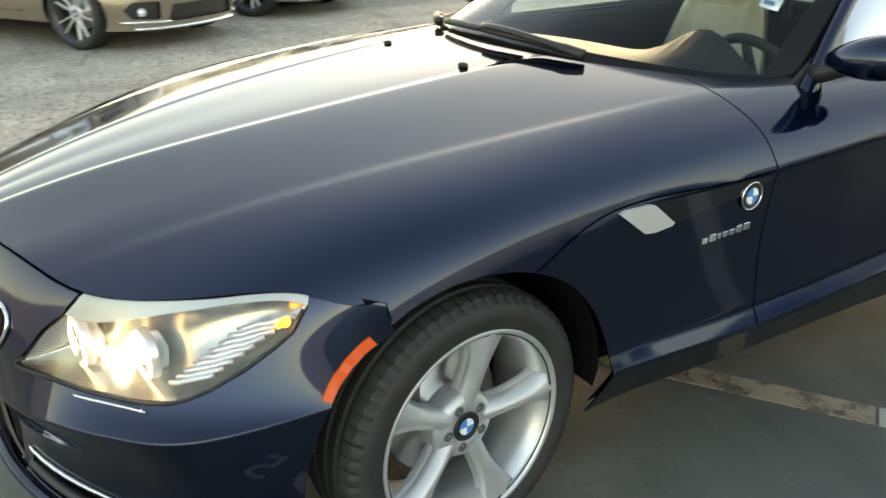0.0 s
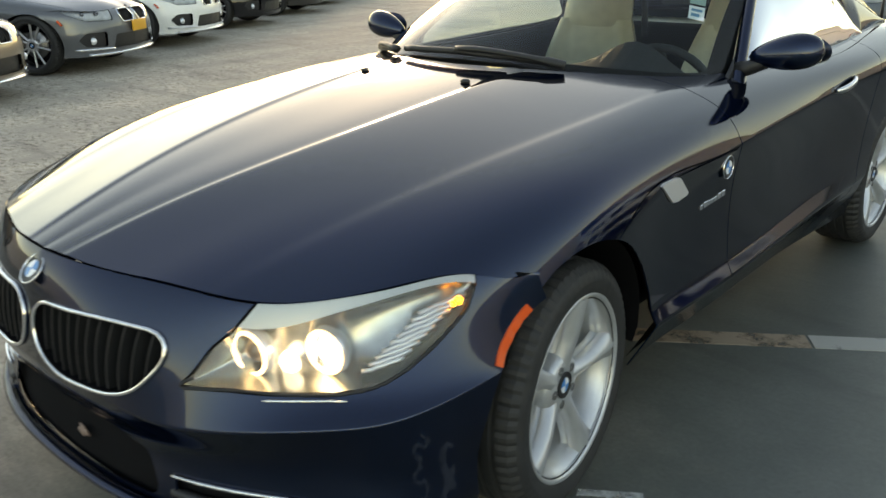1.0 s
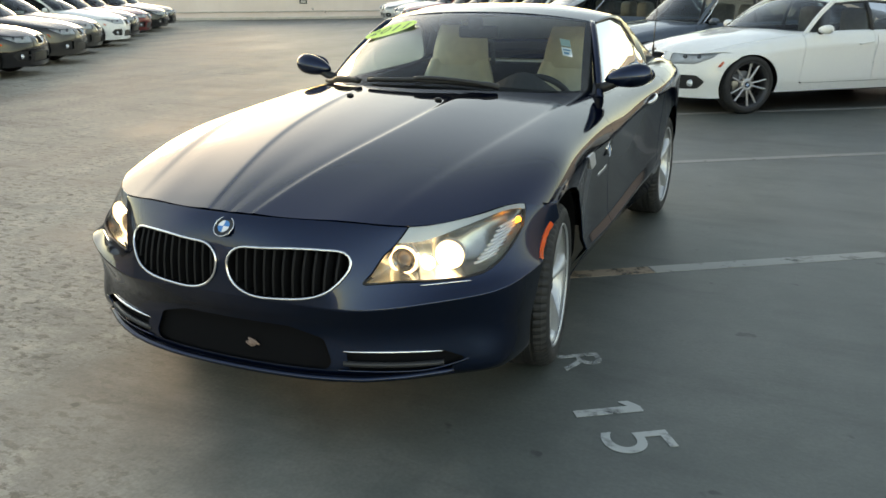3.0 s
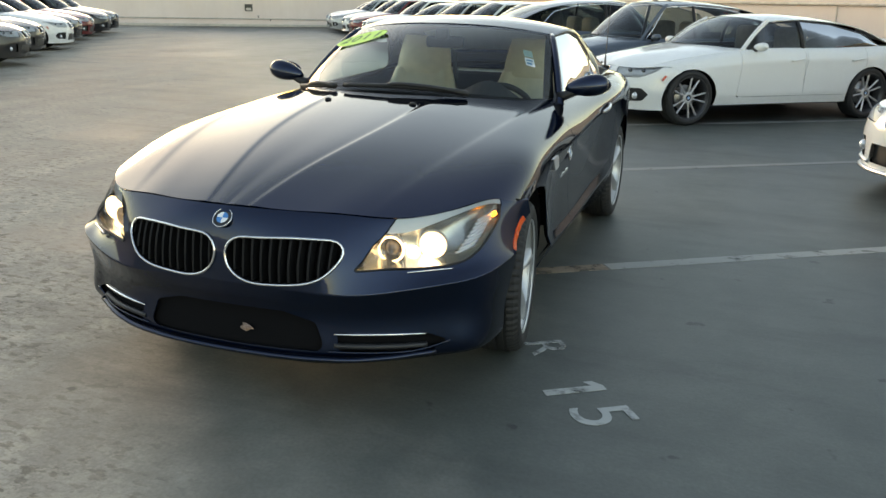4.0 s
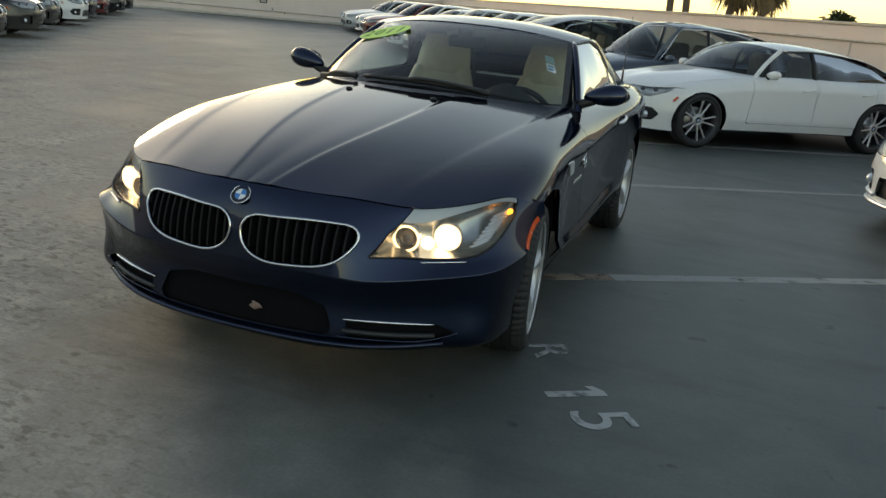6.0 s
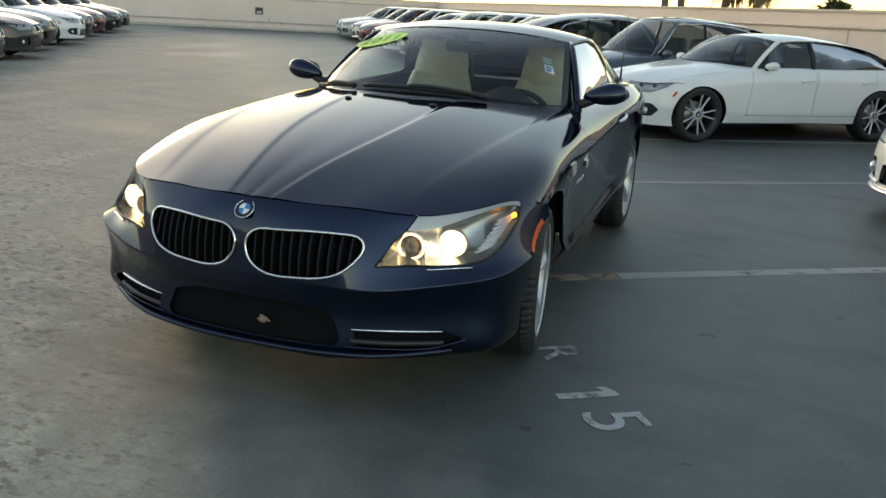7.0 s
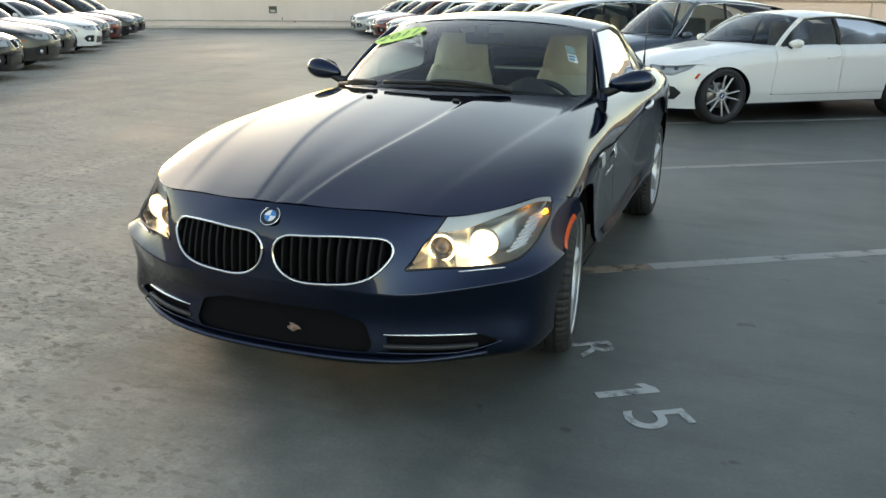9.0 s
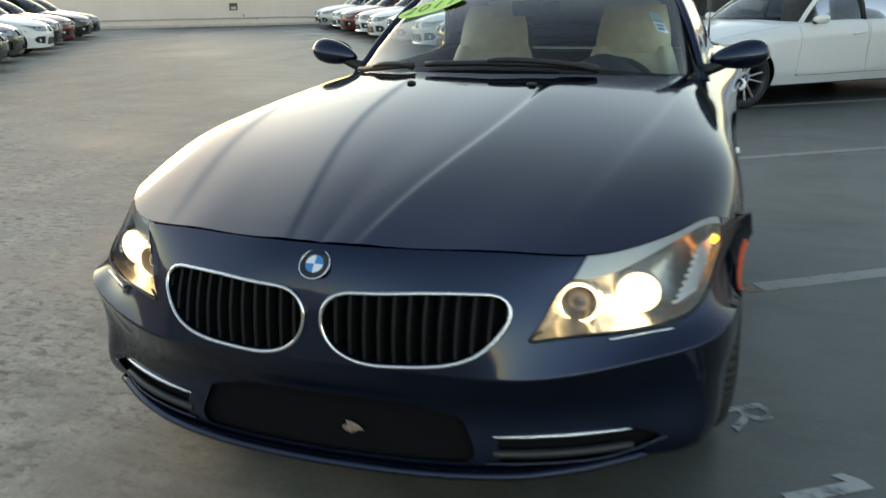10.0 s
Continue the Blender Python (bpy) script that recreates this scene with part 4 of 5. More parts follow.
for sgn in (1, -1):
    m_ = tube([base + (np.array([.576, 1.545, 1.216]) - base) * t + np.array([.004, -.01, .022]) * 4 * t * (1 - t) for t in np.linspace(-.12, 1.0, 14)], [.033, .032, .030] + [.024] * 10 + [.016], n=10, squash=.85)
    part("windscreen_pillar", m_ if sgn > 0 else mirrored(m_), NAVY, hero)
    yb = np.linspace(1.13, 2.30, 30)
    top = np.interp(yb, [1.13, 1.3, 1.54, 1.8, 2.02, 2.18, 2.30], [.915, 1.05, 1.212, 1.228, 1.19, 1.09, .965])
    xb = np.interp(yb, [1.1, 1.6, 2.4], [.722, .735, .745])
    xt = np.interp(yb, [1.13, 1.54, 1.8, 2.1, 2.30], [.715, .588, .612, .632, .70])
    P = np.stack([np.stack([xb + (xt - xb) * t + .02 * 4 * t * (1 - t), yb, .905 + .02 * (yb - 1.1) + (top - .905 - .02 * (yb - 1.1)) * t], -1) for t in np.linspace(0, 1, 10)])
    sg = grid(P)
    g_ = part("side_window", sg if sgn > 0 else mirrored(sg), GLASS, hero, "clear side window")
    g_.visible_shadow = False
    e_ = tube(np.concatenate([P[0], P[-1][::-1]]), .007, True, 6)
    part("window_seal", e_ if sgn > 0 else mirrored(e_), BLACK, hero)
    # panel between the side window and the roof's edge
    yq = np.linspace(1.56, 2.72, 30)
    rq = ncs([p_[0] for p_ in RAIL], [p_[1:] for p_ in RAIL], yq)
    zq = np.where(yq < 2.29, np.interp(yq, yb, top), np.interp(yq, [2.29, 2.72], [.94, .95]))
    xq = np.where(yq < 2.29, np.interp(yq, yb, xt), np.interp(yq, [2.29, 2.72], [.735, .72]))
    qp = grid(np.stack([np.stack([rq[:, 0] + (xq - rq[:, 0]) * t + .012 * 4 * t * (1 - t), yq, rq[:, 1] + (zq - rq[:, 1]) * t], -1) for t in np.linspace(0, 1, 7)]))
    part("roof_side", qp if sgn > 0 else mirrored(qp), NAVY, hero)
    tri = (np.array([(.722, 1.02, .895), (.735, 1.20, .905), (.700, 1.19, .975), (.71, 1.02, .895), (.712, 1.20, .905), (.68, 1.19, .975)]), [(0, 1, 2), (5, 4, 3), (0, 2, 5, 3), (2, 1, 4, 5)])
    part("mirror_sail", tri if sgn > 0 else mirrored(tri), BLACK, hero, smooth=False)
    # door mirror
    U, Wv = np.meshgrid(np.linspace(0, 2 * np.pi, 29), np.linspace(0, 1, 21), indexing='ij')
    rad = np.clip(Wv, 0, 1) ** .55 * np.sqrt(np.clip(1 - Wv ** 3.2, 0, 1)) * 1.06
    mx = .745 + .222 * Wv
    my = 1.125 + .020 * Wv + np.cos(U) * rad * .082 * (1 - .10 * Wv)
    mz = .968 + .026 * Wv + np.sin(U) * rad * (.094 - .024 * (np.sin(U) < 0)) * (1 - .10 * Wv)
    sh = grid(np.stack([mx, my, mz], -1))
    mir = part("door_mirror", welded(sh if sgn > 0 else mirrored(sh)), NAVY, hero, "dark blue teardrop door mirror")
    arm = tube([(.715, 1.13, .925), (.75, 1.13, .935), (.79, 1.13, .952), (.82, 1.13, .965)], [.028, .024, .022, .02], n=10, squash=1.3)
    part("mirror_arm", arm if sgn > 0 else mirrored(arm), BLACK, mir)
    mg = moved(lathe([(.0, .0), (.05, .001)], 24), Matrix.Translation((sgn * .885, 1.199, .988)) @ pose(0, 0, 0, 0, 0, 90) @ Matrix.Diagonal((1, 1.7, 1, 1)))
    part("mirror_glass", mg, CHROME, mir, "mirror glass")

# cowl and wipers
xs = np.linspace(-.66, .66, 45)
ye = curve1(GLASS_EDGE, np.abs(xs))
zt = np.interp(np.abs(xs), [0, .2, .4, .57, .66], [.962, .956, .935, .912, .898])
P = np.stack([np.stack([xs, ye + d, zt + dz], -1) for d, dz in ((-.05, -.045), (-.02, -.022), (.0, -.012), (.05, .004))])
part("cowl_panel", grid(P[::-1]), BLACK, hero, "black plastic cowl panel")
for x0, x1, y0, z0 in ((.36, -.24, .60, .945), (-.30, -.62, .60, .95)):
    n_ = 16
    xx = np.linspace(x0, x1, n_)
    s_ = xx / .675
    base_p = screen_pt(s_, np.full(n_, .03)) + np.array([0, -.010, .012])
    wp = part("wiper", tube(base_p + np.array([0, 0, .006]), .0105, n=8), BLACK, hero, "black windscreen wiper")
    armp = [base_p[0] + np.array([.01, -.010, .004]), base_p[2] + np.array([.01, -.012, .014]), base_p[6] + np.array([0, -.008, .020]), base_p[9] + np.array([0, -.003, .014])]
    part("wiper_arm", tube(ncs(range(4), armp, np.linspace(0, 3, 14)), [.014] * 4 + [.010] * 10, n=8, squash=1.2), BLACK, wp)
for sx in (-.232, .193):
    nz = ball(.014, 12, 8)
    part("washer_jet", (nz[0] * np.array([1.2, .9, .55]) + np.array([sx + .01, .388, top_at(sx, .388) + .004]), nz[1]), BLACK, hero, "small black washer jet")

# whip antenna on the rear wing
part("antenna", tube([(.705, 2.72, .93), (.705, 2.722, 1.03), (.705, 2.727, 1.06), (.71, 2.76, 1.40)], [.008, .0065, .0035, .0022], n=8), BLACK, hero, "thin black whip antenna")
part("antenna_base", lathe([(.022, 0), (.016, .03), (.0, .05)], 12), BLACK, hero).matrix_local = pose(.705, 2.72, .915, 0, -90, 0)


# ---- cabin ----
def rounded(lo, hi, r, seg=4):
    return box(lo, hi, r, seg)


dash_x = np.linspace(-.68, .68, 31)
P = []
for yv, zv in ((.62, .925), (.80, .925), (1.0, .905), (1.15, .885), (1.22, .85), (1.25, .78), (1.24, .60), (1.2, .42)):
    hump = .115 * np.exp(-((dash_x - .36) / .17) ** 2) * np.exp(-((yv - 1.14) / .10) ** 2)
    P.append(np.stack([dash_x * (1 - .05 * (yv > 1.1)), np.full(31, yv) + .45 * np.maximum(0, np.abs(dash_x) - .35) * (yv < .9), zv + hump - .03 * (np.abs(dash_x) / .68) ** 2], -1))
part("dashboard", grid(np.array(P)[::-1]), DASH, hero, "dark grey dashboard")
part("cabin_floor", box((-.70, 1.1, .24), (.70, 2.5, .30), .01), DARK, hero)
part("centre_console", box((-.13, 1.15, .30), (.13, 2.2, .56), .04, 3), DASH, hero)
part("bulkhead", box((-.70, 2.36, .30), (.70, 2.46, .93), .02), DARK, hero)
part("rear_shelf", box((-.66, 2.42, .86), (.66, 2.72, .93), .02), LEATHER, hero, "beige shelf behind the seats")
for sx in (-.36, .36):
    st = empty("seat", None, label="beige leather bucket seat")
    st.parent = hero
    part("cushion", rounded((sx - .25, 1.42, .32), (sx + .25, 1.98, .50), .06), LEATHER, st)
    for nm, w0, z0, z1, r_ in (("backrest", .285, .44, .97, .055), ("headrest", .185, .92, 1.17, .05)):
        zz, xx = np.meshgrid(np.linspace(0, 1, 15), np.linspace(-1, 1, 17), indexing='ij')
        wid = w0 * (1 - (.34 if nm == "backrest" else .22) * zz ** 2.2)
        bul = .06 * (1 - np.abs(xx) ** 3.5) * np.clip(np.sin(np.pi * np.clip(zz, .03, .97)) ** .35, 0, 1)
        bolster = .035 * np.exp(-((np.abs(xx) - .82) / .16) ** 2) * (nm == "backrest")
        z_ = z0 + (z1 - z0) * zz
        yc = 1.93 + .24 * (z_ - .44)
        f_ = np.stack([sx + wid * xx, yc - bul - bolster, z_], -1)
        b_ = np.stack([sx + wid * xx, yc + bul * .9 + .01, z_], -1)
        part(nm, welded(joined(grid(f_[:, ::-1]), grid(b_)), .002), LEATHER, st)
    hoop = tube([(sx - .16, 2.24, .88), (sx - .15, 2.24, 1.06), (sx - .09, 2.24, 1.10), (sx + .09, 2.24, 1.10), (sx + .15, 2.24, 1.06), (sx + .16, 2.24, .88)], .016, n=8)
    part("roll_hoop", hoop, BLACK, hero)
t = np.linspace(0, 2 * np.pi, 48, endpoint=False)
sw_m = pose(.36, 1.37, .785, -66, 0, 0)
ring = np.stack([.185 * np.cos(t), .185 * np.sin(t), 0 * t], -1)
swh = part("steering_wheel", moved(tube(ring, .016, True, 10), sw_m), BLACK, hero, "black leather steering wheel")
part("wheel_boss", moved(ball(.075, 20, 10), sw_m @ Matrix.Diagonal((1, .9, .45, 1))), BLACK, swh)
for a in (0, 180, 270):
    part("wheel_spoke", moved(tube([(.05, 0, 0), (.18, 0, 0)], [.02, .013], n=8), sw_m @ pose(0, 0, 0, 0, 0, a)), BLACK, swh)
part("inner_mirror", rounded((-.11, 1.395, 1.135), (.11, 1.43, 1.20), .015), BLACK, hero, "black inside mirror")
part("mirror_stalk", rounded((-.035, 1.33, 1.18), (.035, 1.40, 1.245), .015), BLACK, hero)


# ---- stickers on the windscreen ----
def glass_frame(s, t):
    p = screen_pt(np.array([s]), np.array([t]))[0]
    ds = screen_pt(np.array([s + .01]), np.array([t]))[0] - p
    dt = screen_pt(np.array([s]), np.array([t + .01]))[0] - p
    X = Vector(ds).normalized()
    N = X.cross(Vector(dt)).normalized()
    Y = N.cross(X)
    return Matrix(((X.x, Y.x, N.x, p[0]), (X.y, Y.y, N.y, p[1]), (X.z, Y.z, N.z, p[2]), (0, 0, 0, 1)))


def lettering(text, size, depth=.0004):
    cu = bpy.data.curves.new("letters", 'FONT')
    cu.body, cu.size, cu.extrude, cu.align_x, cu.align_y = text, size, depth, 'CENTER', 'CENTER'
    tmp = new("letters", cu)
    me = bpy.data.meshes.new_from_object(tmp.evaluated_get(bpy.context.evaluated_depsgraph_get()))
    bpy.data.objects.remove(tmp)
    V = np.array([v.co[:] for v in me.vertices])
    F = [tuple(p.vertices) for p in me.polygons]
    bpy.data.meshes.remove(me)
    return V, F


YEAR_S, YEAR_T = -.70, .70
M = glass_frame(YEAR_S, YEAR_T) @ pose(0, 0, .004, 0, 0, 16)
LIME = mat("lime_sticker", (.50, .85, .10), .5)
t = np.linspace(0, 2 * np.pi, 48, endpoint=False)
V = np.stack([.170 * np.cos(t), .092 * np.sin(t), 0 * t], -1)
V = np.concatenate([V, V - np.array([0, 0, .001])])
stk = tagged(part("year_sticker", moved((V, [tuple(range(48)), tuple(reversed(range(48, 96)))] + [(i, 48 + i, 48 + (i + 1) % 48, (i + 1) % 48) for i in range(48)]), hero.matrix_world @ M), LIME, None, smooth=False), "lime green oval year sticker on the windscreen", "sticker")
INK = mat("sticker_ink", (.07, .22, .05), .6)
for k, ch in enumerate("2011"):
    part("digit", moved(lettering(ch, .120), hero.matrix_world @ M @ pose((k - 1.5) * .072, 0, .0012)), INK, stk, "dark green digit", smooth=False)
M = glass_frame(.86, .53) @ pose(0, 0, -.004, 0, 0, -13)
PAPER = mat("paper", (.78, .80, .82), .6)
lab = tagged(part("window_label", box((-.026, -.075, 0), (.026, .0, .001)), PAPER, None, smooth=False), "white paper label stuck inside the windscreen", "label")
lab.matrix_world = hero.matrix_world @ M
part("label_bar", box((-.018, -.030, .0012), (.018, -.016, .0016)), mat("label_ink", (.08, .25, .40), .6), lab, smooth=False)
part("label_bar", box((-.018, -.060, .0012), (.010, -.042, .0016)), mat("label_ink", (.08, .25, .40), .6), lab, smooth=False)
part("label_film", box((-.026, .012, 0), (.026, .075, .001)), mat("label_film", (.30, .42, .40), .5), lab, "pale green film square", smooth=False)


# ---- final proportions of the roadster: a little longer in front, wider and higher ----
def proportion(v):
    y = v[1] * 1.025 if v[1] < .9 else .9225 + (v[1] - .9) * .986
    return (v[0] * 1.024 - .006, y, v[2] * 1.014)


for ob in [o for o in hero.children] + [g for o in hero.children if o.type == 'EMPTY' and not o.name.startswith("wheel") for g in o.children] + [stk, *stk.children]:
    subs = [ob] + [c for c in ob.children if ob.type == 'MESH' and ob.matrix_local.is_identity]
    for o in subs:
        if o.type == 'MESH' and o.matrix_local.is_identity and not o.get("fitted"):
            for v in o.data.vertices:
                v.co = proportion(v.co)
            o["fitted"] = 1
        elif o.type == 'MESH' and not o.get("fitted"):
            o.location = proportion(o.location)
            o["fitted"] = 1
lab.location = proportion(lab.location)
CAR = pose(.009, -.839, 0, 0, 0, 1.0) @ pose(0, .83, 0)
for ob in (hero, stk, lab):
    ob.matrix_world = CAR @ ob.matrix_basis
for o in list(hero.children_recursive) + [stk, *stk.children]:
    if o.get("fitted"):
        del o["fitted"]


# ---- wall fittings ----
STONE = varied(mat("cap_stone", (.60, .53, .45), .85), 6, .85, 1.1, (.60, .53, .45))
PIPE = varied(mat("grey_pipe", (.56, .49, .43), .6), 8, .8, 1.15, (.56, .49, .43))


def lot_part(name, bm, material, label, category, kind="", smooth=False, parent=None):
    o = part(name, bm, material, parent, "" if parent else label, smooth)
    if not parent:
        tagged(o, label, category, kind=kind)
        o.matrix_world = LOT
    return o


lot_part("trim", box((WALL_R - .03, -40, WALL_H), (WALL_R + .28, WALL_F + .28, WALL_H + .05), .01), STONE, "beige coping along the parapet wall", "coping", "structure")
lot_part("trim", box((WALL_L - .28, WALL_F - .03, WALL_H + .001), (WALL_R - .04, WALL_F + .28, WALL_H + .05), .01), STONE, "beige coping along the end wall", "coping", "structure")
lot_part("conduit", tube([(WALL_R - .03, y, 1.45) for y in np.linspace(-39, WALL_F - .05, 30)], .022, n=8), PIPE, "thin grey conduit running along the parapet wall", "pipe", smooth=True)
lot_part("conduit", tube([(x, WALL_F - .03, 1.45) for x in np.linspace(WALL_L + 5, WALL_R - .1, 12)], .022, n=8), PIPE, "thin grey conduit running along the end wall", "pipe", smooth=True)
lot_part("conduit", tube([(x, WALL_F - .04, .36) for x in np.linspace(WALL_L, WALL_R - .1, 12)], .03, n=8), PIPE, "grey pipe low on the end wall", "pipe", smooth=True)
lot_part("kerb", box((WALL_L, WALL_F - .22, 0), (WALL_R - .01, WALL_F - .002, .12), .02), STONE, "low concrete kerb below the end wall", "kerb", "structure")
lot_part("kerb", box((WALL_R - .25, -39, 0), (WALL_R - .002, WALL_F - .24, .12), .02), STONE, "low concrete kerb below the parapet wall", "kerb", "structure")
for e2 in np.arange(-34, 38, 6.1):
    lot_part("wall_pier", box((WALL_R - .012, e2, .12), (WALL_R + .002, e2 + .02, 1.42)), PIPE, "thin dark joint in the parapet wall", "joint", "structure")
sg = lot_part("wall_sign", box((.44, WALL_F - .04, .70), (.80, WALL_F - .003, 1.02), .01), mat("sign_dark", (.05, .045, .04), .5), "small dark square sign on the end wall", "sign")
part("sign_field", box((.50, WALL_F - .046, .74), (.74, WALL_F - .041, .86), .002), mat("sign_pale", (.5, .45, .4), .6), sg, "pale lower field", smooth=False)
for e1, z in ((1.05, .47), (1.62, .33)):
    tp = lot_part("wall_tap", tube([(e1, WALL_F - .003, z), (e1, WALL_F - .09, z), (e1, WALL_F - .11, z - .05)], .022, n=8), mat("tap_dark", (.06, .05, .045), .5), "small dark water tap on the end wall", "tap", smooth=True)
    part("tap_handle", box((e1 - .05, WALL_F - .10, z + .03), (e1 + .05, WALL_F - .07, z + .05), .006), PIPE, tp, smooth=False)


# ---- bay markings ----
def worn_paint(name, color, keep):
    m = mat(name, color, .75)
    n, l = m.node_tree.nodes, m.node_tree.links
    nt = noise_node(m, 9, 6, .7)
    r = ramp(m, nt.outputs["Fac"], [(keep - .10, (0, 0, 0)), (keep + .12, (1, 1, 1))])
    tr, mx = n.new("ShaderNodeBsdfTransparent"), n.new("ShaderNodeMixShader")
    l.new(r.outputs["Color"], mx.inputs["Fac"])
    l.new(tr.outputs["BSDF"], mx.inputs[1])
    l.new(n["Principled BSDF"].outputs["BSDF"], mx.inputs[2])
    l.new(mx.outputs["Shader"], n["Material Output"].inputs["Surface"])
    return m


WORN = worn_paint("worn_line", (.33, .33, .305), .34)
WORN_ORANGE = worn_paint("worn_orange", (.27, .205, .150), .40)
FAINT = worn_paint("faint_line", (.24, .24, .225), .30)
for k in range(-3, 13):
    e2 = .50 + 2.60 * k
    lot_part("bay_line", box((1.56, e2 - .05, .0), (8.9, e2 + .05, .0025)), WORN if k < 1 else FAINT, "worn white painted bay line on the concrete", "marking", "structure")
lot_part("bay_line", box((.55, .45, .0), (1.55, .55, .0024)), WORN_ORANGE, "faded orange end of a painted bay line", "marking", "structure")
STENCIL = worn_paint("stencil_paint", (.42, .43, .41), .38)
STENCIL_R = worn_paint("stencil_paint_worn", (.36, .37, .36), .47)
for ch, e1, e2, sz in (("R", .81, -.50, .25), ("1", .775, -.915, .335), ("5", .785, -1.125, .335)):
    V, F = lettering(ch, sz, .001)
    if ch == "1":  # stencil figure with a flag
        out = [(-.021, -.122), (.021, -.122), (.021, .122), (-.014, .122), (-.056, .094), (-.056, .058), (-.021, .078)]
        V = np.array([(x, y, .001) for x, y in out] + [(x, y, -.001) for x, y in out])
        F = [tuple(range(7))] + [(i, 7 + i, 7 + (i + 1) % 7, (i + 1) % 7) for i in range(7)]
    tagged(part("stencil_mark", moved((V * np.array([1.05, 1, 1]) + np.array([0, 0, .0025]), F), LOT @ pose(e1, e2, 0, 0, 0, -90)), STENCIL_R if ch == "R" else STENCIL, None, smooth=False), "worn white stencilled character on the concrete", "marking", kind="structure")

# ---- palms behind the parapet ----
FROND = varied(mat("palm_green", (.060, .075, .030), .7), 5, .6, 1.4, (.060, .075, .030))
DEAD = varied(mat("palm_dry", (.22, .15, .08), .85), 5, .7, 1.2, (.22, .15, .08))
BARK = varied(mat("palm_bark", (.16, .12, .09), .9), 4, .7, 1.2, (.16, .12, .09))


def palm(e1, e2, height, crown, seed, droop=0.0):
    r = random.Random(seed)
    p = empty("palm_tree", LOT @ pose(e1, e2, 0), label="palm tree with a fan crown behind the wall", category="palm")
    pts = [(.15 * math.sin(k * .5 + seed), .1 * math.cos(k * .4), height * k / 10) for k in range(11)]
    part("trunk", tube(pts, [.20 - .008 * k for k in range(11)], n=9), BARK, p)
    for green in (True, False):
        meshes = []
        for _ in range(34 if green else 22):
            az = r.uniform(0, 2 * math.pi)
            el = r.uniform(-.3, 1.3) if green else r.uniform(-1.45, -.7)
            L = crown * r.uniform(.75, 1.05)
            d = np.array([math.cos(az) * math.cos(el), math.sin(az) * math.cos(el), math.sin(el)])
            side = np.array([-math.sin(az), math.cos(az), 0])
            up = np.cross(side, d) * -1
            base = np.array(pts[-1])
            stem = [base + d * L * .55 * t - np.array([0, 0, .12 * L * t * t]) for t in np.linspace(0, 1, 4)]
            meshes.append(tube(stem, [.02, .016, .013, .01], n=4))
            hub = stem[-1]
            for j in range(15):
                a = (j / 14 - .5) * 2.5 + r.uniform(-.06, .06)
                ll = L * .50 * (1 - .25 * abs(a)) * r.uniform(.85, 1.1)
                v = d * math.cos(a) + side * math.sin(a) + up * r.uniform(-.1, .1)
                tip = hub + v * ll - np.array([0, 0, ll * (.25 + .3 * r.random())])
                mid = hub + v * ll * .55
                w = np.cross(v, up)
                w = w / np.linalg.norm(w) * .028 * crown
                meshes.append((np.array([hub, mid + w, tip, mid - w]), [(0, 1, 2, 3)]))
        part("crown" if green else "dry_skirt", joined(*meshes), FROND if green else DEAD, p, "" if green else "dry hanging fronds", smooth=False)
    return p


palm(20.3, 36.3, 9.0, 2.2, 1)
palm(21.1, 35.9, 9.5, 2.2, 2)
palm(22.9, 34.8, 4.6, 2.0, 3)
palm(24.1, 34.1, 4.4, 1.9, 4)
palm(20.95, 24.0, 1.75, 1.25, 5)
palm(22.1, 23.2, 1.35, 1.1, 6)


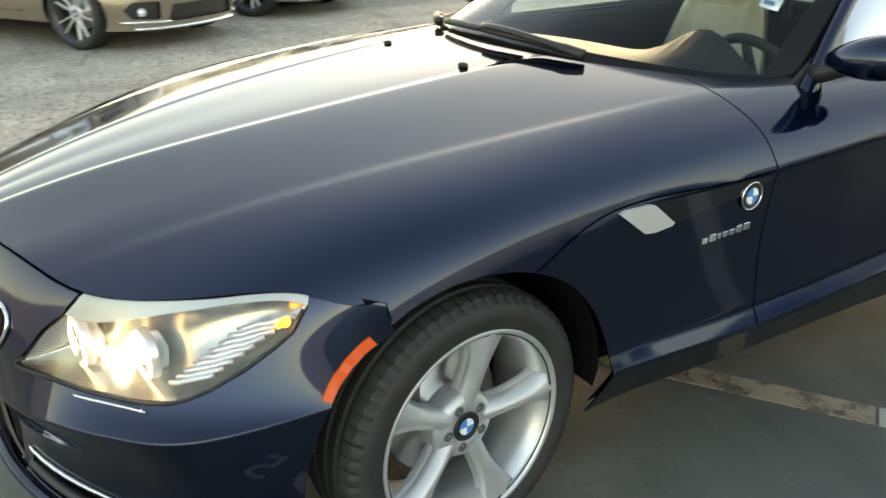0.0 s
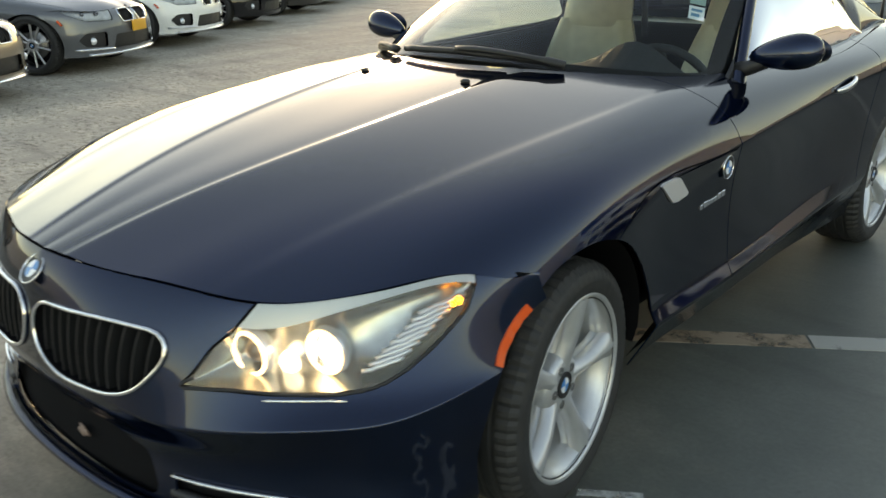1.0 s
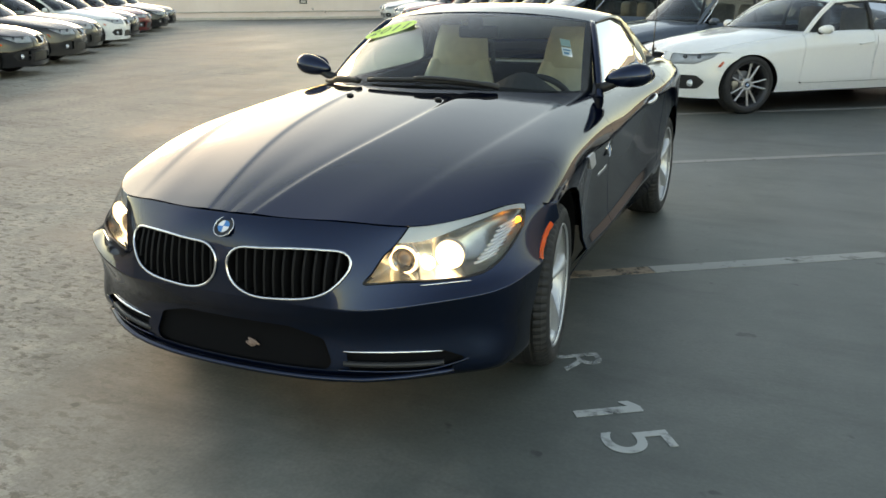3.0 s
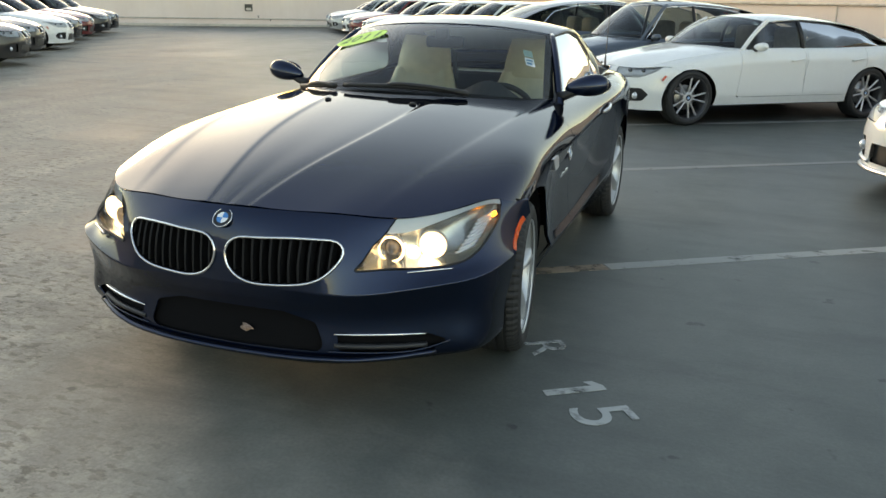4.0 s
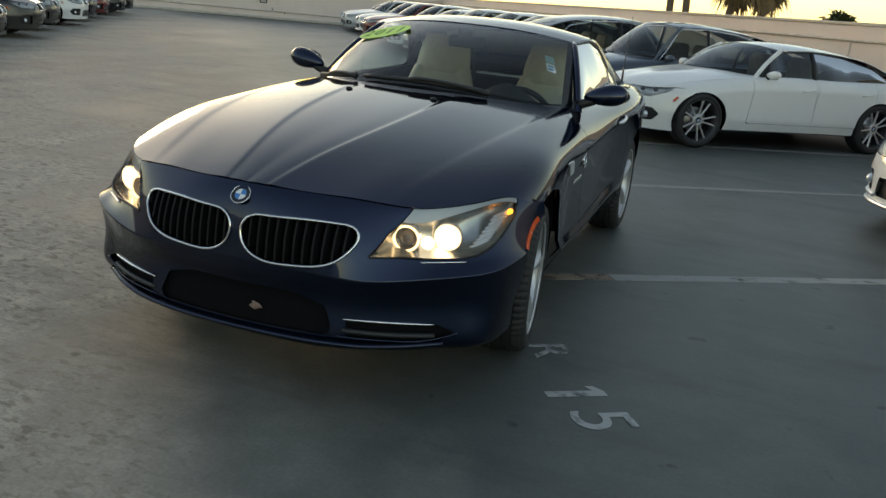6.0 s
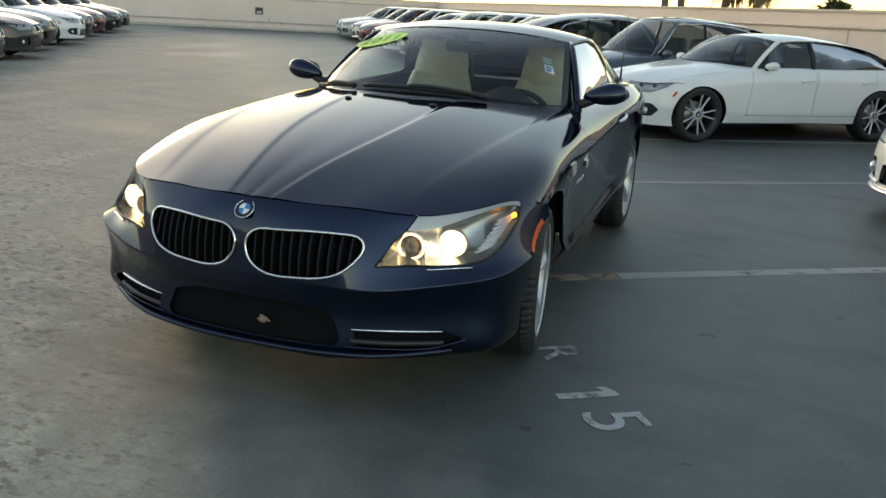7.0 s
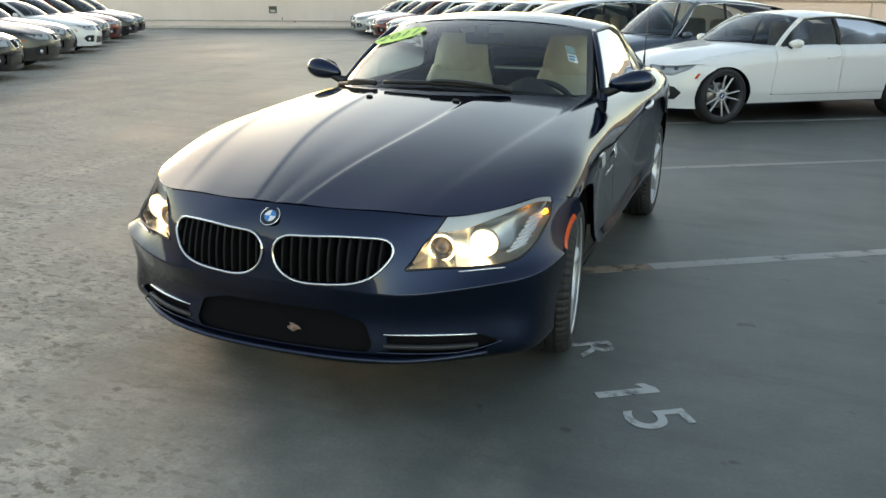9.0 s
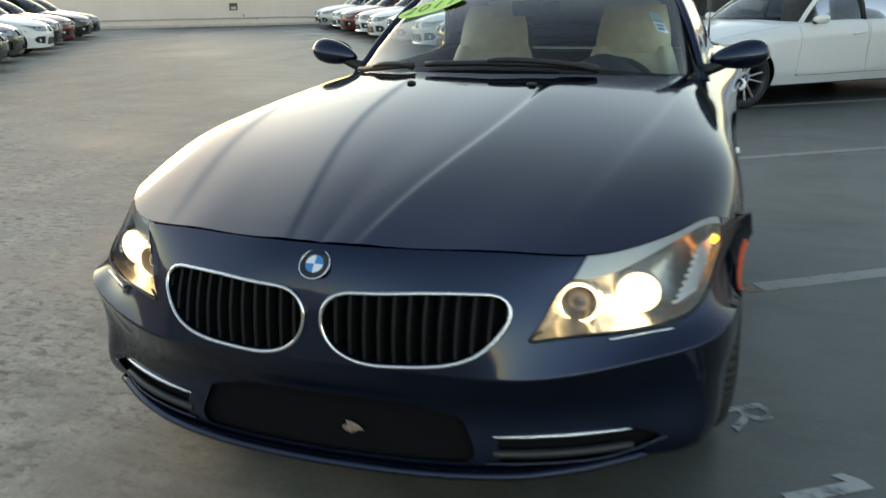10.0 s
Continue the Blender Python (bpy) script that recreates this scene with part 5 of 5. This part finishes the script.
# ---- parked saloons ----
def saloon(name, m, body_paint, label, roof_h=1.39, tail_h=1.08, tail_y=3.25, trim=BLACK, plate=None, lip=None):
    """A four-door car, nose to -y, its front axle at the origin."""
    car = empty(name, m, label=label, category="car")
    WB, AR, AZ, RW = 2.81, .375, .332, .332
    k = (roof_h - 1.39) * .6
    yy = np.linspace(-.84, 3.84, 118)
    C = [(-.84, 0, .64), (-.7, 0, .735), (-.4, 0, .845), (0, 0, .92), (.45, 0, .985), (.7, 0, 1.01), (2.0, 0, 1.03), (3.0, 0, tail_h), (3.5, 0, tail_h - .01), (3.84, 0, tail_h - .10)]
    M1 = [(y, x, z - .012) for (y, _, z), x in zip(C, (.30, .32, .35, .38, .42, .45, .5, .5, .48, .40))]
    R = [(y, x, z - dz) for (y, _, z), x, dz in zip(C, (.52, .55, .60, .64, .66, .66, .68, .68, .62, .5), (.07, .07, .06, .055, .05, .05, .05, .05, .05, .05))]
    S = [(-.84, .66, .53), (-.7, .71, .61), (-.4, .79, .73), (0, .825, .80), (.45, .83, .86), (.7, .83, .90), (2.0, .84, .945), (3.0, .83, .955), (3.5, .76, .95), (3.84, .58, .90)]
    U = [(-.84, .72, .49), (-.7, .77, .57), (-.4, .855, .66), (0, .893, .70), (.45, .893, .755), (.7, .893, .775), (2.0, .90, .82), (3.0, .895, .84), (3.5, .83, .83), (3.84, .64, .80)]
    H = [(-.84, .74, .42), (-.7, .79, .47), (-.4, .875, .55), (0, .905, .56), (.45, .898, .58), (.7, .893, .58), (2.0, .898, .60), (3.0, .905, .60), (3.5, .84, .60), (3.84, .65, .60)]
    B = [(-.84, .74, .34), (-.7, .79, .36), (-.4, .87, .36), (0, .90, .36), (.45, .895, .36), (.7, .893, .355), (2.0, .898, .36), (3.0, .90, .37), (3.5, .84, .40), (3.84, .65, .42)]
    D = [(-.84, .68, .22), (-.7, .74, .22), (-.4, .83, .22), (0, .86, .23), (.45, .86, .235), (.7, .86, .235), (2.0, .86, .235), (3.0, .86, .25), (3.5, .80, .30), (3.84, .62, .34)]
    top = loft([[C, M1, R, S, U], [U, H, B], [B, D]], yy, [44, 12, 5])
    cutk = [(0, -.74), (.3, -.715), (.5, -.655), (.66, -.55), (.78, -.40), (.86, -.22), (.95, -.02)]
    cut = lambda V: V[:, 1] - curve1(cutk, np.abs(V[:, 0]))
    arch = lambda V: np.where(np.abs(V[:, 0]) > .45, AR - np.minimum(np.hypot(V[:, 1], V[:, 2] - AZ), np.hypot(V[:, 1] - WB, V[:, 2] - AZ)), -1.0)
    WS = [(0, .44), (.3, .48), (.5, .58), (.66, .74), (.74, .87)]
    cabin = lambda V: np.maximum(np.maximum(curve1(WS, np.minimum(np.abs(V[:, 0]), .74)) - V[:, 1], np.abs(V[:, 0]) - .785), V[:, 1] - tail_y)
    g = .003
    sh = clip(clip(clip(grid(top), lambda V: -cut(V) + g), arch), lambda V: -cabin(V))
    hood_f = lambda V: np.maximum(np.abs(V[:, 0]) - np.interp(V[:, 1], [-.8, -.3, .8], [.66, .735, .775]), V[:, 1] - .80)
    hd = clip(sh, lambda V: hood_f(V) + g)
    part("hood", welded(joined(hd, mirrored(hd))), body_paint, car, thick=.006)
    sh = clip(sh, lambda V: -hood_f(V) + g)
    for s_, mm in ((1, lambda q: q), (-1, mirrored)):
        rest = sh
        for y0, y1 in ((.70, 1.70), (1.71, 2.68)):
            df = lambda V, y0=y0, y1=y1: np.maximum(np.maximum(y0 - V[:, 1] + .10 * (V[:, 2] - .6), V[:, 1] - y1 - (.12 * (V[:, 2] - .6) if y1 > 2 else 0)), .33 - V[:, 2])
            dm = clip(rest, lambda V: df(V) + g)
            part("door", welded(mm(dm)), body_paint, car, thick=.006)
            hy = y1 - .24
            hp = [(.905 + .018 * math.sin(i / 7 * math.pi) ** .6, hy + .026 * i, .80 + .004 * i) for i in range(8)]
            hb = tube(hp, .012, n=8)
            part("door_handle", mm(hb), body_paint, car)
            rest = clip(rest, lambda V: -df(V) + g)
        part("side_body", welded(mm(rest)), body_paint, car, thick=.006)
    inn = clip(clip(clip(grid(top), lambda V: -cut(V) + .01), lambda V: arch(V) + .01), lambda V: -cabin(V) + .01)
    inn = (inn[0] * np.array([.975, 1, 1]) - np.array([0, 0, .012]), inn[1])
    part("inner_panel", joined(inn, mirrored(inn)), DARK, car)
    end = top[:, -1]
    ring = np.concatenate([end, end[::-1] * np.array([-1, 1, 1])])
    part("tail_panel", (np.concatenate([ring, [ring.mean(0) + np.array([0, .06, 0])]]), [(i, (i + 1) % len(ring), len(ring)) for i in range(len(ring))]), body_paint, car)
    for s_ in (1, -1):
        tl = part("tail_lamp", box((.46, 3.70, .80), (.78, 3.86, .92), .03, 3), RED_LENS, car, "red tail lamp")
        tl.matrix_local = Matrix.Diagonal((s_, 1, 1, 1))
    # front apron
    kx = [0, .28, .50, .66, .79, .905]
    ky = curve1(cutk, kx)
    tz = lambda x, y: float(np.interp(x, top[:44, int(np.argmin(np.abs(yy - y))), 0], top[:44, int(np.argmin(np.abs(yy - y))), 2]))
    rows = [[(x, y + .03, tz(x, y + .03)) for x, y in zip(kx, ky)], [(x, y, tz(x, y)) for x, y in zip(kx, ky)]]
    for z, py in ((.64, (-.80, -.775, -.700, -.585, -.425, -.23)), (.52, (-.83, -.805, -.735, -.625, -.465, -.27)), (.40, (-.835, -.81, -.74, -.635, -.48, -.29)), (.28, (-.82, -.80, -.735, -.635, -.48, -.29)), (.19, (-.80, -.78, -.715, -.615, -.46, -.28))):
        rows.append([(x * (1 if z > .3 else .975), y, z + (.03 * (x / .88) ** 2 if z > .6 else 0)) for x, y in zip([0, .29, .52, .69, .82, .908], (*py[:5], py[5] + .06))])
    fr = ncs(range(6), ncs(range(7), np.array(rows), np.linspace(0, 6, 50)).transpose(1, 0, 2), np.linspace(0, 5, 46))
    Q = fr[:, 6:].reshape(-1, 3)
    def fy(x, z):
        j = np.argpartition((Q[:, 0] - x) ** 2 + (Q[:, 2] - z) ** 2, 4)[:4]
        return float(Q[j, 1].mean())
    V0, F0 = grid(fr)
    ap = clip(clip((V0, [tuple(reversed(f)) for f in F0]), lambda V: cut(V) + g), arch)
    az = lambda V: np.stack([(V[:, 0] + V[:, 1]) / 2 ** .5, V[:, 2]], -1)
    hl = poly_sdf([(-.24, .595), (-.225, .70), (.0, .75), (.20, .785), (.375, .80), (.24, .680), (.06, .600)], .008)
    kd = poly_sdf([(.07, .69), (.25, .685), (.275, .65), (.25, .575), (.085, .575), (.06, .62)], .022)
    fg = poly_sdf([(.55, .425), (.72, .425), (.76, .375), (.72, .32), (.55, .31)], .025)
    ci = poly_sdf([(-.6, .40), (.40, .40), (.44, .27), (-.6, .27)], .012)
    for nm, f_, m_, dep in (("headlamp", lambda V: hl(az(V)), None, .0), ("grille", lambda V: kd(V[:, [0, 2]]), DARK, .05), ("fog_recess", lambda V: fg(V[:, [0, 2]]), BLACK, .035), ("lower_intake", lambda V: ci(V[:, [0, 2]]), BLACK, .04)):
        gate = lambda V: np.where(V[:, 1] < -.2, f_(V), 1)
        pc = clip(ap, lambda V: gate(V) + (g if dep == 0 else -.004))
        ap = clip(ap, lambda V: -gate(V) + (g if dep == 0 else 0))
        if dep == 0:
            for s_, mm in ((1, lambda q: q), (-1, mirrored)):
                h_ = part("headlamp", mm(pc), LENS, car, "clear headlamp lens")
                dd = .05 * (1 - np.exp(-np.maximum(-hl(az(pc[0])), 0) / .015))
                part("housing", mm((pc[0] + dd[:, None] * np.array([-.25, .95, -.05]), pc[1])), LAMP_PALE, h_)
                for cx, cy in ((.53, -.63), (.66, -.53)):
                    part("projector", mm(moved(ball(.030, 14, 8, 0, .5), look((cx, cy, .675), (cx + .1, cy - 1, .675)) @ pose(0, 0, 0, 0, 90, 0))), PROJ, h_)
        else:
            for s_, mm in ((1, lambda q: q), (-1, mirrored)):
                o_ = part(nm, mm((pc[0] + np.array([0, dep, 0]), pc[1])), m_, car)
                if nm == "grille":
                    e_ = outline(kd, (.17, .63), 40)
                    part("grille_frame", mm(tube([(x, fy(x, z) - .004, z) for x, z in e_], .011, True, 6, .8, (0, -1, 0))), CHROME, o_)
                    for i in range(6):
                        x = .075 + .036 * i
                        part("grille_slat", mm(tube([(x, fy(x, z) + .012, z) for z in np.linspace(.555, .705, 5)], .005, n=5)), BLACK, o_)
                elif nm == "fog_recess":
                    part("fog_lamp", mm(moved(ball(.042, 16, 8, 0, .5), look((.66, fy(.66, .355) + .03, .355), (.72, -2, .355)) @ pose(0, 0, 0, 0, 90, 0))), CLEAR_RIB, o_)
                    if lip:
                        part("recess_trim", mm(tube([(x, fy(x, .27) - .006, .262 + .02 * (x - .5)) for x in np.linspace(.45, .80, 10)], .014, n=6)), lip, o_)
    part("bumper", welded(joined(ap, mirrored(ap))), body_paint, car, thick=.005)
    if lip:
        part("front_lip", tube([(x, fy(abs(x), .20) - .012, .205) for x in np.linspace(-.72, .72, 25)], .018, n=6, squash=1.3), lip, car)
    bd = part("nose_badge", lathe([(.038, 0), (0, .002)], 20), BLACK, car)
    bd.matrix_local = look((0, fy(0, .72) + .01, .715), (0, -1.8, 1.3)) @ pose(0, 0, 0, 0, 180, 0) @ pose(0, 0, 0, 0, -90, 0)
    if plate:
        part("plate", box((-.16, fy(0, .48) - .035, .42), (.16, fy(0, .48) - .015, .56), .005), plate, car, "plain orange paper plate")
    mk = np.array([(.905, -.405 + .05 * i / 4, .56 + .06 * i / 4) for i in range(5)])
    both("side_marker", tube(mk - np.array([.038, .0, 0]), .013, n=6), AMBER, car)
    # glasshouse
    def scr(s, t):
        a = np.abs(s)
        bx, by = .735 * s, curve1(WS, .735 * a)
        bz = 1.005 - .065 * a ** 2
        txx, ty, tz_ = .575 * s, 1.12 + .13 * a ** 2, roof_h - .035 - .045 * a ** 2.2
        bow = 4 * t * (1 - t)
        return np.stack([bx + (txx - bx) * t, by + (ty - by) * t - .01 * bow, bz + (tz_ - bz) * t + .03 * bow], -1)
    S_, T2_ = np.meshgrid(np.linspace(-1, 1, 21), np.linspace(-.02, 1, 13), indexing='ij')
    part("windscreen", grid(scr(S_, T2_)), SCREEN, car, "windscreen")
    RAILS = [(1.25, .585, roof_h - .085), (1.7, .625, roof_h - .055), (2.25, .62, roof_h - .080), (2.80, .63, roof_h - .16), (tail_y, .70, tail_h - .06)]
    RC = [(1.12, roof_h - .035), (1.42, roof_h - .005), (1.75, roof_h), (2.25, roof_h - .026), (2.80, roof_h - .115), (tail_y, tail_h + .01)]
    nS, nT = 31, 34
    P = np.zeros((nS, nT, 3))
    for i, s in enumerate(np.linspace(-1, 1, nS)):
        q = np.linspace(0, 1, nT)
        rl = ncs([p[0] for p in RAILS], [p[1:] for p in RAILS], 1.25 + (tail_y - 1.25) * q)
        zc = curve1(RC, 1.12 + (tail_y - 1.12) * q)
        kk = abs(s) ** 2.5
        yf = 1.12 + .13 * s * s
        P[i] = np.stack([s * rl[:, 0], yf + (tail_y - yf) * q, zc * (1 - kk) + rl[:, 1] * kk], -1)
    rf = grid(P)
    rwf = lambda V: np.maximum(np.abs(V[:, 0]) - .45, np.maximum(2.78 - V[:, 1], V[:, 1] - (tail_y - .1)))
    part("roof", welded(clip(rf, lambda V: -rwf(V))), body_paint, car, thick=.01)
    part("rear_window", clip(rf, rwf), TINTED, car)
    for s_, mm in ((1, lambda q: q), (-1, mirrored)):
        pb = np.array([.755, .80, .94])
        part("windscreen_pillar", mm(tube([pb + (np.array([.592, 1.27, roof_h - .08]) - pb) * t + np.array([.004, -.01, .022]) * 4 * t * (1 - t) for t in np.linspace(-.05, 1.02, 12)], .030, n=8, squash=.85)), body_paint, car)
        def win(y0, y1, nm):
            yb = np.linspace(y0, y1, 22)
            tp = np.interp(yb, [.87, 1.02, 1.25, 1.72, 2.24, 2.72, 3.02], [.955, 1.10, roof_h - .105, roof_h - .075, roof_h - .11, roof_h - .21, .99])
            bt = .945 + .012 * (yb - 1)
            xb = np.interp(yb, [1, 2, 3], [.775, .795, .78])
            xt = np.interp(yb, [.87, 1.25, 1.72, 2.3, 3.02], [.76, .60, .635, .64, .755])
            G = np.stack([np.stack([xb + (xt - xb) * t + .02 * 4 * t * (1 - t), yb, bt + (tp - bt) * t], -1) for t in np.linspace(0, 1, 8)])
            o_ = part(nm, mm(grid(G)), TINTED, car, "dark tinted side window")
            return G, o_
        G1, _ = win(.88, 1.675, "side_window")
        G2, _ = win(1.745, 3.00, "side_window")
        seal = np.concatenate([G1[0], G2[0], G2[-1][::-1], G1[-1][::-1]])
        part("window_trim", mm(tube(seal, .009, True, 6)), trim, car)
        part("centre_pillar", mm(tube([(.795, 1.71, .94), (.74, 1.71, 1.13), (.638, 1.71, roof_h - .085)], .026, n=8, squash=1.0)), BLACK, car)
        U_, W_ = np.meshgrid(np.linspace(0, 2 * np.pi, 19), np.linspace(0, 1, 13), indexing='ij')
        rad = W_ ** .5 * np.sqrt(np.clip(1 - W_ ** 3.5, 0, 1)) * 1.05
        mr = part("door_mirror", mm(grid(np.stack([.79 + .22 * W_, .95 + np.cos(U_) * rad * .085, .985 + .008 * W_ + np.sin(U_) * rad * .068], -1))), body_paint, car)
        part("mirror_arm", mm(tube([(.77, .95, .93), (.84, .95, .95)], .022, n=8)), BLACK, mr)
        for y in (0, WB):
            w_ = empty("wheel", None)
            w_.parent = car
            w_.matrix_local = pose(s_ * .782, y, RW, 0, 0, 0 if s_ > 0 else 180) @ pose(0, 0, 0, 11 * y, 0, 0)
            for ob in WHEEL_SET:
                o = ob.copy()
                scene.collection.objects.link(o)
                o.parent = w_
            t = np.linspace(-.1, np.pi + .1, 16)
            P_ = np.stack([np.stack([np.full(16, x), y + (AR + .004) * np.cos(t), AZ + (AR + .004) * np.sin(t)], -1) for x in (.55, .87)], 1)
            part("arch_liner", mm(joined(grid(P_), (np.concatenate([P_[:, 0], [[.55, y, AZ]]]), [(i, i + 1, 16) for i in range(15)]))), DARK, car)
        st = (s_ * .38)
        part("seat", box((st - .24, 1.78, .45), (st + .24, 1.95, 1.20), .07, 3), SEAT, car)
    part("dashboard", box((-.72, .62, .6), (.72, 1.05, .955), .06, 2), DASH_GREY, car)
    part("cabin_floor", box((-.75, .9, .25), (.75, 3.1, .42), .02), DARK, car)
    part("underbody", box((-.62, -.6, .20), (.62, 3.5, .26), .02), DARK, car)
    for o in car.children_recursive:  # a low waistline
        if o.type == 'MESH' and not o.parent.name.startswith("wheel") and not o.name.startswith("nose"):
            for v in o.data.vertices:
                v.co.z = float(np.interp(v.co.z, [0, .42, .95, 1.7], [0, .42, .888, 1.675]))
    bd.location.z = float(np.interp(bd.location.z, [0, .42, .95], [0, .42, .888]))
    return car


RED_LENS = mat("red_lens", (.35, .012, .012), .15, 0, 1)
TINTED = glass("tinted_glass", (.44, .50, .49), 1.28, .9)
SCREEN = glass("screen_glass", (.84, .90, .88), 1.75, .95)
PROJ = mat("projector_glass", (.10, .10, .11), .05, .2, 1)
DASH_GREY = varied(mat("dash_grey", (.10, .10, .10), .6), 30, .85, 1.2, (.10, .10, .10))
LAMP_PALE = varied(mat("lamp_pale", (.66, .68, .68), .35, .25, .3), 15, .75, 1.15, (.66, .68, .68))
SEAT = varied(mat("dark_seat", (.22, .19, .16), .6), 20, .8, 1.2, (.22, .19, .16))
pattern_wheel = empty("wheel", None)
wheel_parts(pattern_wheel, "double", .332, .258, .235, GUNMETAL)
WHEEL_SET = list(pattern_wheel.children)
for ob in WHEEL_SET:
    ob.parent = None


def stall(e1, e2, side, turn=0.0):
    return LOT @ pose(e1, e2, 0, 0, 0, (-90 if side > 0 else 90) + turn)


PLATE = mat("paper_plate", (.75, .36, .03), .6)
white_a = saloon("saloon", stall(4.80, 6.40, 1, 7.0), WHITE, "white four-door coupe with tinted windows parked in a bay", trim=BLACK, roof_h=1.35)
white_b = saloon("saloon", stall(5.15, 1.45, 1), WHITE, "white saloon with a silver lower front lip parked in a bay", lip=SATIN, roof_h=1.43)
blue_a = saloon("hatchback", stall(4.75, 8.95, 1, 3.0), STEEL_BLUE, "dark blue-grey tall fastback with chrome window trim", roof_h=1.50, tail_h=1.16, tail_y=3.4, trim=CHROME)
saloon("saloon", stall(-5.25, 4.80, -1), CHAMPAGNE, "champagne saloon with chrome lower trim parked in a row", lip=CHROME, roof_h=1.43)
saloon("saloon", stall(-5.2, 7.35, -1), GREY, "grey saloon with an orange paper plate parked in a row", plate=PLATE, lip=CHROME, roof_h=1.43)
dark_a = saloon("saloon", stall(-5.1, 15.06, -1), DARK_GREY, "dark brownish grey saloon parked in a row", roof_h=1.43)
black_a = saloon("saloon", stall(-5.2, 12.45, -1), BLACK_PAINT, "black saloon parked in a row of cars", roof_h=1.43)
red_a = saloon("saloon", stall(4.6, 27.0, 1), RED, "dark red saloon parked in a row of cars", roof_h=1.43)
silver_a = saloon("saloon", stall(4.5, 32.3, 1), SILVER, "silver saloon parked in a row of cars", roof_h=1.43)
rng = random.Random(4)
W_LAB, C_LAB = "white saloon parked in a row of cars", "white coupe parked in a row of cars"
left_row = [(white_b, "white saloon with a silver lower lip parked in a row"), None, None, (dark_a, ""), (white_a, C_LAB), (black_a, ""), (red_a, ""), (black_a, ""), (black_a, "")]
right_row = [None, (black_a, ""), (white_b, W_LAB), (silver_a, ""), (white_a, C_LAB), (white_b, W_LAB), None, (white_b, W_LAB), None, (white_a, C_LAB)]
for row, e1, start, side in ((left_row, -5.2, 9.9, -1), (right_row, 4.6, 11.5, 1)):
    for k, item in enumerate(row):
        if item:
            c = copy_thing(item[0], stall(e1 + rng.uniform(-.12, .12), start + 2.58 * k + rng.uniform(-.1, .1), side, rng.uniform(-1, 1)))
            if item[1]:
                c["label"] = item[1]
copy_thing(blue_a, stall(7.9, 11.55, -1))["label"] = "dark blue-grey fastback parked tail out in the row"
for o in [o for o in scene.objects if o.get("category") == "car"]:
    if o is not hero:
        o["group"] = "cars parked in the rows"
for o in WHEEL_SET + [pattern_wheel]:
    bpy.data.objects.remove(o)
